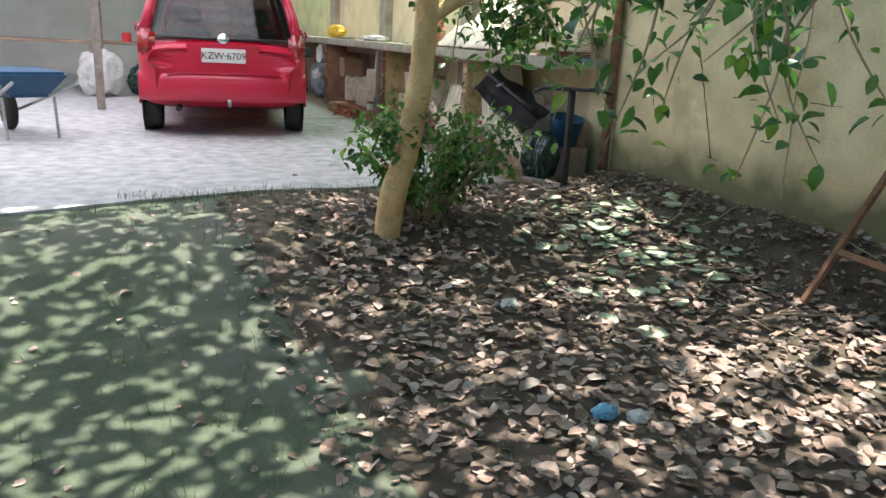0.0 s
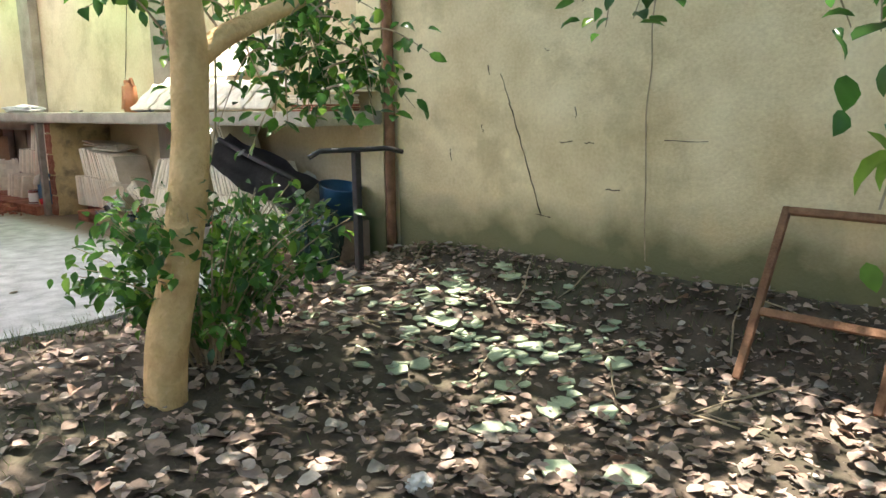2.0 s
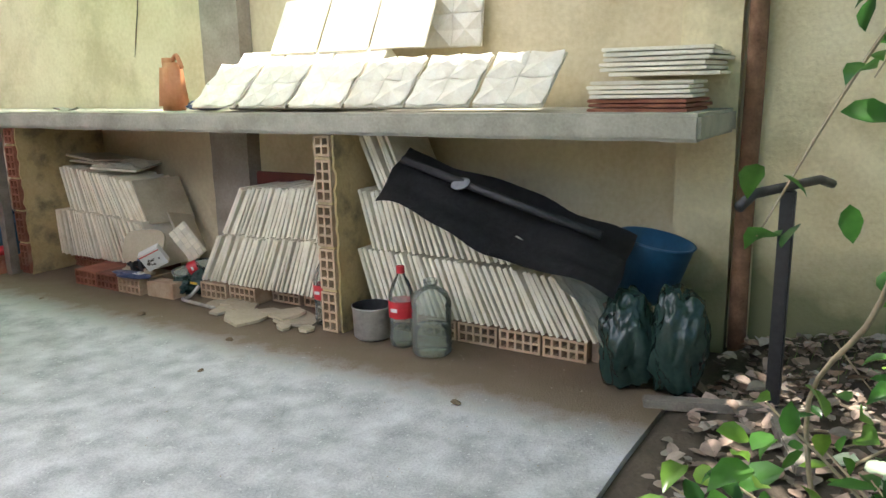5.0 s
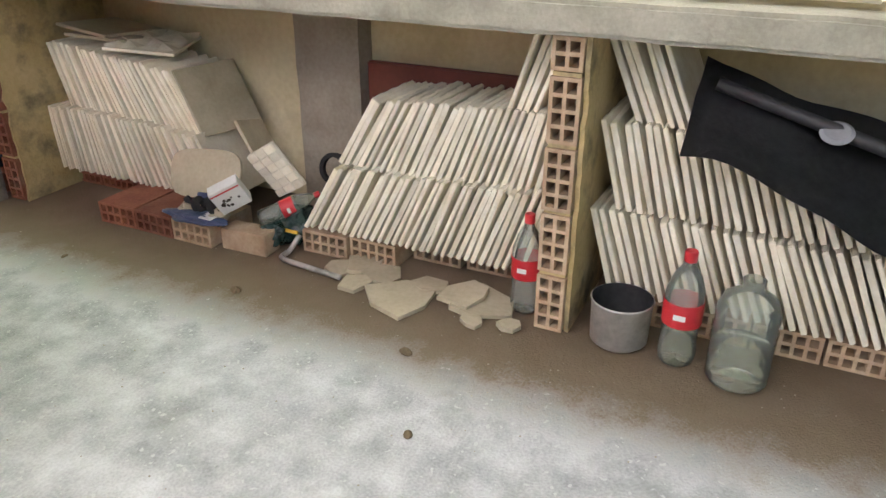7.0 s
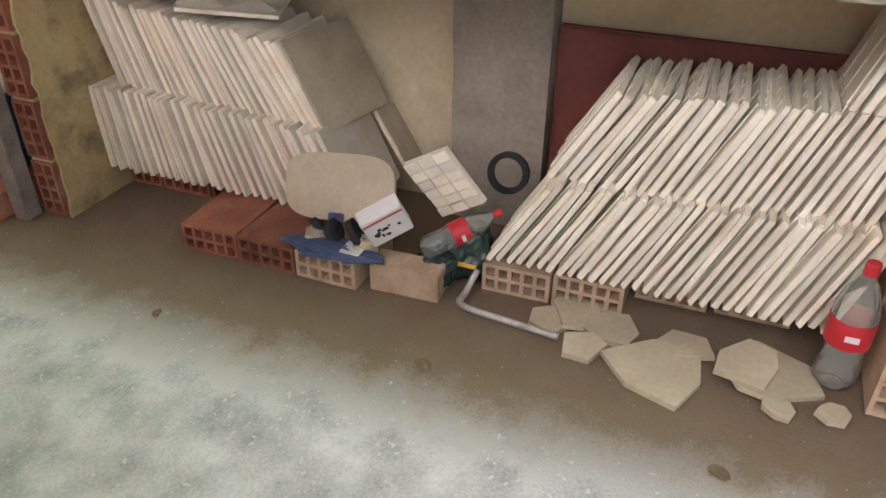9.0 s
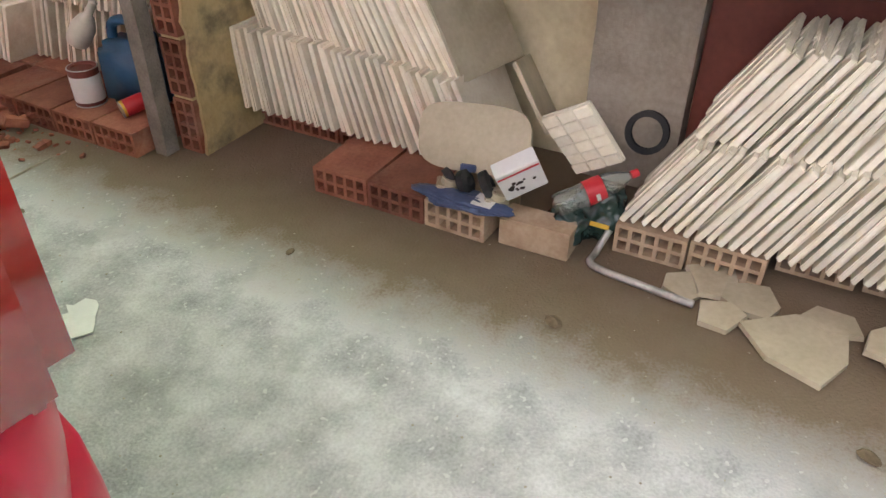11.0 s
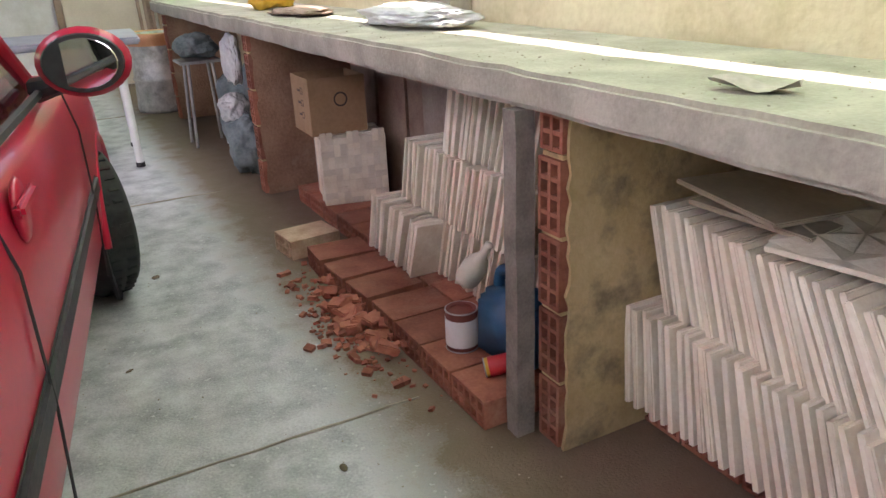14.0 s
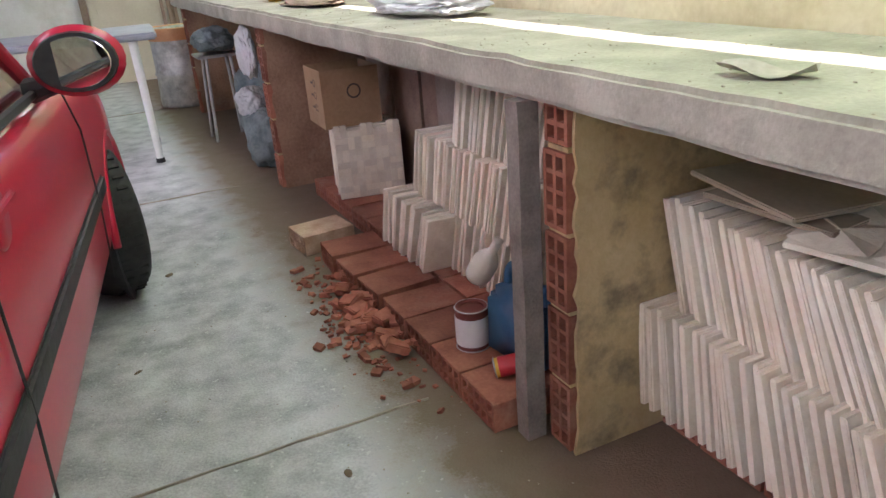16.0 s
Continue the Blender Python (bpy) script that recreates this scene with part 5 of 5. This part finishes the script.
for i in range(7):
    _slab("tile", 0.26 + rng.uniform(-0.01, 0.01), -1.40 + rng.uniform(-0.01, 0.01), H1 + 0.016 * i, 0, 0, rng.uniform(-5, 5), 0.30, 0.36, 0.012, M["brick"] if i < 3 else M["tile"], "flat tile in a low pile on the bench")
for i in range(6):
    _slab("tile", 0.42 + rng.uniform(-0.01, 0.01), -1.42 + rng.uniform(-0.02, 0.02), H1 + 0.125 + 0.018 * i, 0, 0, rng.uniform(-6, 6), 0.32, 0.40, 0.013, M["tile"], "flat pale tile in a pile on the bench")
crumple("book_pile", 0.25, 0.92, H1, 0.10, 0.10, 0.03, M["navy"], "dark papers lying on the bench", "papers", 2.5)


def big_leaf(x, y, z, yaw, s):
    bm = bmesh.new()
    g = []
    for i in range(9):
        f = i / 8
        w = s * 0.26 * math.sin(math.pi * (0.08 + 0.86 * f)) ** 0.8
        g.append([bm.verts.new((s * (f - 0.5), w * k_, 0.004 + 0.05 * s * abs(k_) * (1 + math.sin(f * 7)) + 0.06 * s * (2 * f - 1) ** 2)) for k_ in (-1, -0.5, 0, 0.5, 1)])
    for a, b2 in zip(g, g[1:]):
        for i in range(4):
            bm.faces.new((a[i], a[i + 1], b2[i + 1], b2[i]))
    ob = mesh_ob("dry_leaf", bm, M["paper_leaf"], smooth=True)
    ob.matrix_basis = pose(x, y, z, 0, 0, yaw)
    tagged(ob, "large curled dry leaf lying on the bench", "leaf")


M["paper_leaf"] = mat("pale_dry_leaf", (0.34, 0.30, 0.24), (0.52, 0.47, 0.40), 20, 0.8, 0.3)
big_leaf(0.10, 1.90, H1, -70, 0.16)
crumple("plastic_sheet", 0.33, 3.75, H1, 0.16, 0.40, 0.05, M["paper"], "crumpled pale plastic sheet lying on the bench", "plastic sheet", 6.0)
crumple("plastic_sheet", 0.25, 4.9, H1, 0.15, 0.30, 0.02, M["old_board"], "brown flattened bag lying on the bench", "bag", 7.0)
crumple("yellow_bag", 0.3, 5.6, H1, 0.16, 0.20, 0.12, M["yellow"], "yellow bag heaped on the bench", "bag", 8.0)
# crumbs and grit on the bench top and the floor
bm = bmesh.new()
for i in range(900):
    if i < 350:
        x, y, z = rng.uniform(-0.03, 0.45), rng.uniform(1.2, 5), H1 + 0.002
    else:
        x, y, z = rng.uniform(-1.2, 0.1), rng.uniform(-1.4, 4.8), 0.002
    s = rng.choice((0.0008, 0.001, 0.0014, 0.002))
    add_box(bm, -s, s, -s, s, 0, s, 0, pose(x, y, z, 10, 5, rng.uniform(0, 90)))
grit = tagged(mesh_ob("grit", bm, M["column"]), "small crumbs and grit scattered on concrete", "grit", kind="stuff")
for x, y, yaw, k_ in ((-0.62, 0.10, 20, 0.035), (-0.30, 0.28, 70, 0.045), (-0.30, 1.72, 10, 0.028), (-0.22, 0.98, 40, 0.05), (-0.52, 2.55, 80, 0.03), (-0.95, 3.4, 30, 0.03), (-0.40, -0.95, 55, 0.045), (-1.5, -0.7, 15, 0.05), (-1.9, -1.1, 120, 0.05), (-0.75, 4.2, 60, 0.04)):
    bm = roughen(lathe([(0, 0.0), (k_, 0.002), (k_ * 0.8, 0.006), (k_ * 0.4, 0.009), (0, 0.009)], 11), k_ * 0.25, 22, x * 9)
    ob = mesh_ob("dirt_clod", bm, M["dirt"])
    ob.matrix_basis = pose(x, y, 0.002, 0, 0, yaw) @ Matrix.Diagonal((0.55, 0.36, 0.5, 1))
    tagged(ob, "flat brown clod of dirt on the floor", "dirt", "dirt clods on the floor")
# peeled pale patch on the floor
bm = bmesh.new()
n = 22
f = bm.faces.new([bm.verts.new(((0.10 + 0.04 * noise.noise(Vector((i * 0.8, 4, 0)))) * math.cos(6.283 * i / n), (0.055 + 0.04 * noise.noise(Vector((i * 0.9, 8, 0)))) * math.sin(6.283 * i / n), 0)) for i in range(n)])
for g in bmesh.ops.extrude_face_region(bm, geom=[f])["geom"]:
    if isinstance(g, bmesh.types.BMVert):
        g.co.z += 0.003
bmesh.ops.recalc_face_normals(bm, faces=bm.faces[:])
bm.transform(pose(-0.80, 1.99, 0.003, 0, 0, 20))
tagged(mesh_ob("paint_patch", bm, M["white"]), "flaky white paint patch on the concrete floor", "paint patch")

# ---- far end of the garage ----
t_ = thing("table", "grey topped table on white tubular legs", "table", pose(-1.14, 6.42, 0, 0, 0, -4))
part("tabletop", box(-0.75, 0.75, -0.12, 0.75, 0.80, 0.845, 0.012), M["grey_table"], t_)
for xx in (-0.62, 0.60):
    for yy in (-0.05, 0.66):
        lg = part("leg", tube([(xx * 1.0, yy, 0.80), (xx * 1.02, yy, 0.03)], [0.03, 0.024], 12), M["white"], t_, "white tubular leg")
        part("rubber_foot", lathe([(0, 0), (0.03, 0), (0.028, 0.03), (0, 0.03)], 12, pose(xx * 1.02, yy, 0)), M["rubber"], lg)
dr = thing("drum", "dented orange rimmed metal drum", "drum", pose(0.0, 8.55, 0))
part("wall", lathe([(0, 0.01), (0.25, 0.0), (0.26, 0.03), (0.25, 0.28), (0.262, 0.30), (0.25, 0.32), (0.25, 0.68), (0.26, 0.70), (0.24, 0.70), (0.23, 0.1), (0, 0.1)], 32), M["alu"], dr, smooth=True)
part("rim", lathe([(0.252, 0.60), (0.264, 0.62), (0.266, 0.70), (0.258, 0.712), (0.248, 0.70)], 32), M["orange"], dr, "orange painted rim", True)
st2 = thing("work_stool", "thin legged metal stand with bundled cloth on it", "stool", pose(0.02, 6.75, 0))
for a_ in (45, 135, 225, 315):
    part("leg", tube([(0.16 * math.cos(radians(a_)), 0.16 * math.sin(radians(a_)), 0), (0.12 * math.cos(radians(a_)), 0.12 * math.sin(radians(a_)), 0.60)], 0.011, 8), M["steel"], st2)
part("seat", box(-0.15, 0.15, -0.15, 0.15, 0.60, 0.62, 0.006), M["steel"], st2)
crumple("folded_cloth", 0.02, 6.75, 0.622, 0.15, 0.15, 0.10, M["cloth"], "bundled striped cloth on a stand", "cloth", 4.0)
crumple("sack", 0.20, 6.1, 0.0, 0.20, 0.26, 0.34, M["cloth"], "grey green sack slumped against the pier", "sack", 12.0)
crumple("sack", 0.10, 5.72, 0.0, 0.16, 0.16, 0.20, M["cloth"], "grey green sack on the floor", "sack", 14.0)
crumple("paper_bag", 0.05, 5.9, 0.30, 0.10, 0.10, 0.11, M["paper"], "pale paper bag lying on sacks", "bag", 15.0)
crumple("hanging_cloth", 0.0, 5.55, 0.58, 0.05, 0.16, 0.17, M["paper"], "pale grey plastic sheet hanging from the bench", "sheet", 16.0)
for i in range(7):
    o = mesh_ob("wooden_stick", box(-0.018, 0.018, -0.008, 0.008, 0, 1.6 - 0.05 * i, 0.003), M["old_board"])
    o.matrix_basis = pose(0.12 + 0.07 * i, 10.25 + 0.01 * i, 0, -10, 0, 0)
    tagged(o, "brown wooden stick leaning on the back wall", "stick", "sticks at the back wall")
tagged(mesh_ob("broom", tube([(0.2, 9.0, 0.0), (0.42, 9.3, 1.25)], 0.014, 8), M["red_board"]), "red broom handle leaning by the bench", "broom")
# things beside the car at the far left
wb = thing("wheelbarrow", "wheelbarrow with a dark blue tray", "wheelbarrow", pose(-3.95, 1.25, 0, 0, 0, 20))
bm = box(-0.3, 0.3, -0.42, 0.42, 0.38, 0.62, 0.03)
for v in bm.verts:
    if v.co.z < 0.45:
        v.co.x *= 0.6
        v.co.y *= 0.6
part("tray", bm, M["blue"], wb, smooth=False)
part("wheel", lathe([(0.05, -0.04), (0.16, -0.045), (0.19, -0.02), (0.19, 0.02), (0.16, 0.045), (0.05, 0.04)], 24, pose(0, 0.5, 0.19, 0, 90, 0)), M["rubber"], wb, smooth=True)
for sx in (-0.22, 0.22):
    part("handle", tube([(sx * 0.4, 0.5, 0.2), (sx, 0.0, 0.36), (sx * 1.2, -0.75, 0.55)], 0.016, 8), M["steel"], wb)
    part("leg", tube([(sx, -0.2, 0.38), (sx, -0.25, 0.0)], 0.015, 8), M["steel"], wb)
dk = thing("work_table", "cluttered long wooden table at the back", "table", pose(-3.4, 6.3, 0))
part("tabletop", box(-1.5, 1.1, -0.35, 0.35, 0.74, 0.78, 0.006), M["old_board"], dk)
for xx in (-1.4, 0.0, 1.0):
    for yy in (-0.3, 0.3):
        part("leg", box(xx - 0.03, xx + 0.03, yy - 0.03, yy + 0.03, 0, 0.74, 0.003), M["wood"], dk)
crumple("sack", -3.3, 5.6, 0, 0.32, 0.25, 0.38, M["paper"], "pale full sack standing on the floor", "sack", 21.0)
crumple("rubbish_bag", -2.7, 5.7, 0, 0.25, 0.25, 0.25, M["green_bottle"], "dark bag on the floor", "bag", 22.0)
tin(-2.9, 6.2, 0.78, 0.07, 0.14, M["red_label"], "red tin standing on the long table")

# ---- yard: tree ----
rng = random.Random(77)
tree = thing("tree", "slender tree with smooth peeling bark and a forked trunk", "tree", pose(-1.665, -2.69, -0.06))
TR = [(-0.03, 0, -0.08), (0.0, 0.01, 0.17), (0.055, 0.02, 0.36), (0.115, 0.02, 0.60), (0.15, 0.0, 0.86), (0.165, -0.01, 1.10), (0.17, -0.02, 1.36), (0.13, -0.04, 1.7), (0.10, -0.05, 2.3), (0.06, 0.0, 3.1)]
tk = part("trunk", tube(smooth_path(TR, 40), [0.083 - 0.0006 * i for i in range(41)], 18, wob=0.006), M["bark"], tree, smooth=True)
LIMB = [[(0.16, -0.01, 1.24), (0.34, -0.03, 1.36), (0.60, -0.04, 1.48), (0.76, -0.05, 1.57),  (1.0, -0.05, 1.85), (1.3, 0.1, 2.4)],
        [(0.04, -0.12, 1.7), (-0.2, 0.0, 2.2), (-0.7, -0.4, 2.9), (-1.2, -0.8, 3.4)],
        [(0.02, -0.10, 2.2), (0.5, 0.7, 2.7), (0.9, 0.9, 3.3)]]
for L in LIMB:
    part("limb", tube(smooth_path(L, 20), [0.050 - 0.0018 * i for i in range(21)], 12, wob=0.004), M["bark"], tree, smooth=True)


def sprigs(paths, per, size, spread, rng, parent, name, material, k_from=0.2):
    """Thin twigs with leaves along them."""
    bm = bmesh.new()
    spots = []
    for ctrl in paths:
        pts = smooth_path(ctrl, 16)
        tube(pts, [0.006 - 0.00028 * i for i in range(17)], 5, bm)
        for i in range(per):
            f = k_from + (1 - k_from) * (i + rng.random()) / per
            p = pts[min(16, int(f * 16))]
            spots.append((p + Vector((rng.gauss(0, spread), rng.gauss(0, spread), rng.gauss(0, spread))), 1.0))
    tagged(part("stem", bm, M["twig"], parent), kind="stuff")
    ob = leaves(name, spots, size, material, rng, parent)
    return ob


# crown close by: leaves round the fork and along the limbs
paths = []
for i in range(16):
    a = rng.uniform(0, 6.28)
    z0 = rng.uniform(1.25, 1.9)
    st0 = Vector((0.10 + rng.uniform(0, 0.6) * (1 if i % 2 else 0.3), 0.1, z0))
    en = st0 + Vector((0.45 * math.cos(a) + 0.15, 0.30 * math.sin(a) + 0.15, rng.uniform(-0.35, 0.25)))
    paths.append([st0, st0.lerp(en, 0.5) + Vector((0, 0, 0.12)), en])
for i in range(20):
    st0 = Vector((rng.uniform(0.35, 0.9), rng.uniform(-0.1, 0.5), rng.uniform(1.35, 1.9)))
    en = st0 + Vector((rng.uniform(-0.15, 0.45), rng.uniform(-0.1, 0.5), rng.uniform(-0.55, -0.1)))
    paths.append([st0, st0.lerp(en, 0.5) + Vector((0, 0, 0.10)), en])
for i in range(22):
    # thin shoots reaching from the limb toward the wall
    st0 = Vector((rng.uniform(0.55, 0.85), rng.uniform(-0.35, 0.25), rng.uniform(1.15, 1.5)))
    en = st0 + Vector((rng.uniform(-0.1, 0.25), rng.uniform(-0.45, 0.25), rng.uniform(-0.30, 0.05)))
    paths.append([st0, st0.lerp(en, 0.5) + Vector((0, 0, 0.06)), en])
sprigs(paths, 15, 0.068, 0.035, rng, tree, "crown", M["leaf"])

# shrub of suckers at the tree foot
shrub = thing("shrub", "leafy green shrub growing round the tree foot", "shrub", pose(-1.36, -2.48, -0.05))
paths = []
for i in range(56):
    a = rng.uniform(0, 6.28)
    r0, r1 = rng.uniform(0, 0.12), rng.uniform(0.12, 0.60)
    h = rng.uniform(0.22, 0.78)
    b0 = Vector((r0 * math.cos(a), r0 * math.sin(a), 0))
    e0 = Vector((r1 * math.cos(a) + (0.25 * rng.random() if math.cos(a) > 0 else 0), r1 * math.sin(a), h))
    paths.append([b0, b0.lerp(e0, 0.5) + Vector((0, 0, 0.12)), e0])
sprigs(paths, 30, 0.060, 0.04, rng, shrub, "foliage", M["leaf"], 0.25)
# bare stems beside the tree
tagged(mesh_ob("bare_stem", tube(smooth_path([(-1.2, -2.3, 0), (-1.22, -2.25, 0.5), (-1.15, -2.3, 0.9), (-1.05, -2.2, 1.3)], 16), 0.0055, 6), M["twig"], smooth=True), "bare pale stem rising beside the shrub", "stem")
tagged(mesh_ob("bare_stem", tube(smooth_path([(-1.1, -2.2, 0), (-1.0, -2.1, 0.45), (-1.25, -2.2, 0.75), (-1.3, -2.25, 1.0)], 16), 0.005, 6), M["twig"], smooth=True), "bare pale stem rising beside the shrub", "stem")

# hanging branch by the yard wall
hang = thing("hanging_branch", "leafy branch of a bigger tree hanging into the yard", "branch")
paths = []
for hx, hy, htop, hbot in HANG:
    for i in range(3):
        p0 = Vector((hx + rng.gauss(0, 0.08), hy + rng.gauss(0, 0.08), htop))
        p1 = Vector((hx + rng.gauss(0, 0.12), hy + rng.gauss(0, 0.12), hbot + rng.uniform(0, 0.25)))
        paths.append([p0, p0.lerp(p1, 0.5) + Vector((rng.gauss(0, 0.06), rng.gauss(0, 0.06), 0)), p1])
sprigs(paths, 16, 0.060, 0.04, rng, hang, "foliage", M["leaf"], 0.15)

# big canopy overhead
canopy = thing("canopy_tree", "tall broad tree shading the yard", "tree", pose(-5.2, -7.6, 0))
part("trunk", tube(smooth_path([(0, 0, -0.1), (0.1, 0.1, 1.5), (0.4, 0.5, 3.0), (1.2, 1.6, 4.2)], 20), [0.20 - 0.005 * i for i in range(21)], 14, wob=0.01), M["bark"], canopy, smooth=True)
for ex, ey, ez in ((3.5, 2.0, 4.6), (4.6, 4.2, 4.4), (2.0, 5.0, 4.4), (-0.5, 4.0, 4.8), (4.8, 0.4, 4.7), (0.5, -1, 4.8)):
    part("limb", tube(smooth_path([(0.35, 0.45, 2.9), (ex * 0.5, ey * 0.5, 4.2), (ex, ey, ez)], 14), [0.09 - 0.0055 * i for i in range(15)], 8), M["bark"], canopy, smooth=True)
spots = []
while len(spots) < CANOPY:
    x, y, z = rng.uniform(-1.8, 6.2), rng.uniform(-1.2, 6.6), rng.uniform(3.9, 5.2)
    if math.hypot((x - 5.4) / 0.8, (y - 3.2) / 0.65) < 1 and rng.random() < 0.75:
        continue
    if noise.noise(Vector((x * 0.9, y * 0.9, z * 0.6))) + 0.5 * noise.noise(Vector((x * 4, y * 4, 2))) > -0.30:
        spots.append((Vector((x, y, z)), 1.0))
leaves("crown", spots, 0.12, M["leaf"], rng, canopy, 0.2)

# rusty frame leaning on the yard wall
fr_ = thing("rusty_frame", "rusty angle iron frame leaning on the yard wall", "frame", pose(0.12, -4.2, -0.16, -30, 0, -96))
for x0, x1, z0, z1 in ((0.0, 0.035, 0, 0.82), (0.56, 0.595, 0, 0.82), (0.036, 0.559, 0.785, 0.82), (0.036, 0.559, 0.30, 0.335)):
    part("bar", box(x0, x1, -0.015, 0.015, z0, z1, 0.003), M["rust"], fr_)

# pale green shards on the heap by the wall
rng = random.Random(41)
for i in range(240):
    x, y = rng.gauss(-0.15, 0.36), rng.gauss(-3.0, 0.42)
    if x > 0.45 or y > -2.15 or (x < -1.1):
        continue
    shard(x, y, ground_z(x, y) + 0.012, rng.choice((0.02, 0.03, 0.045, 0.065)), 0.007, M["tile_green"], rng, "broken pale green tile on the leaf litter", "broken pale green tiles", 14)
for x, y in ((-0.89, -3.63), (-0.98, -4.01), (-0.40, -3.86), (0.0, -3.7), (0.36, -2.84), (-0.85, -4.2), (-0.23, -2.87)):
    shard(x, y, ground_z(x, y) + 0.015, 0.085, 0.01, M["tile_green"], rng, "larger broken pale green tile on the leaf litter", "broken pale green tiles", 10)
crumple("plastic_bag", -1.53, -4.78, ground_z(-1.53, -4.78), 0.065, 0.045, 0.025, M["blue_light"], "crumpled light blue plastic bag on the litter", "bag", 33.0, 20)
crumple("plastic_bag", -1.38, -3.72, ground_z(-1.38, -3.72), 0.05, 0.045, 0.03, M["paper"], "crumpled clear plastic bag on the litter", "bag", 34.0)
crumple("plastic_bag", -1.44, -4.86, ground_z(-1.44, -4.86), 0.045, 0.04, 0.025, M["paper"], "crumpled white plastic bag on the litter", "bag", 35.0)

rng = random.Random(52)
for i in range(26):
    x, y, a_ = rng.uniform(-0.7, 0.5), rng.uniform(-4.4, -2.0), rng.uniform(0, 6.28)
    h_ = rng.uniform(0.08, 0.22)
    pts = [(x + h_ * f * math.cos(a_) + rng.gauss(0, 0.008), y + h_ * f * math.sin(a_) + rng.gauss(0, 0.008), 0) for f in (-1, -0.4, 0.2, 1)]
    pts = [(min(px, 0.57), py, ground_z(min(px, 0.57), py) + 0.025) for px, py, pz in pts]
    tagged(mesh_ob("twig", tube(pts, [0.005, 0.0045, 0.004, 0.002], 6), M["twig"], smooth=True), "thin dry fallen twig lying on the litter", "twig", "fallen twigs")

# leaf litter, grass
spots = []
for i in range(LITTER):
    x, y = rng.uniform(-2.6, 0.57), rng.uniform(-7.0, -1.68)
    if ((x + 0.2) / 0.8) ** 2 + ((y + 3.0) / 0.75) ** 2 < 1 and rng.random() < 0.5:
        continue
    if x < -2.25 and rng.random() < 0.6:
        continue
    if y > -2.1 and x < -1.4 and rng.random() < 0.7:
        continue
    spots.append((Vector((x, y, ground_z(x, y) + rng.uniform(0.004, 0.03))), rng.choice((0.4, 0.6, 0.8, 1.0, 1.2))))
for i in range(1600):
    x, y = rng.uniform(0.05, 0.57), rng.uniform(-5.6, -1.75)
    spots.append((Vector((x, y, ground_z(x, y) + rng.uniform(0.004, 0.025))), rng.choice((0.3, 0.45, 0.6, 0.8))))
for i in range(500):
    x, y = rng.uniform(-5.5, -2.3), rng.uniform(-6.5, -2.0)
    spots.append((Vector((x, y, ground_z(x, y) + 0.008)), rng.choice((0.3, 0.5, 0.8))))
ob = leaves("leaf_litter", spots, 0.062, M["dry_leaf"], rng, None, 0, True, True)
tagged(ob, "thick litter of brown dry leaves on soil", "leaf litter", kind="stuff")
vs, fs = [], []
for i in range(2600):
    if i < 900:
        x, y = rng.uniform(-3.2, -1.2), rng.gauss(-1.72, 0.10)
    elif i < 2000:
        x, y = rng.gauss(-2.6, 0.6), rng.uniform(-5, -2)
    else:
        x, y = rng.gauss(0.42, 0.09), rng.uniform(-5.5, -1.9)
    h = rng.uniform(0.02, 0.09)
    a = rng.uniform(0, 6.28)
    z = ground_z(x, y)
    o = len(vs)
    vs += [(x, y, z), (x + 0.004 * math.cos(a), y + 0.004 * math.sin(a), z), (x + 0.03 * math.sin(a), y + 0.03 * math.cos(a), z + h)]
    fs.append((o, o + 1, o + 2))
me = bpy.data.meshes.new("grass")
me.from_pydata(vs, [], fs)
me.materials.append(M["grass"])
tagged(new("grass", me), "sparse short grass at the edge of the concrete", "grass", kind="stuff")
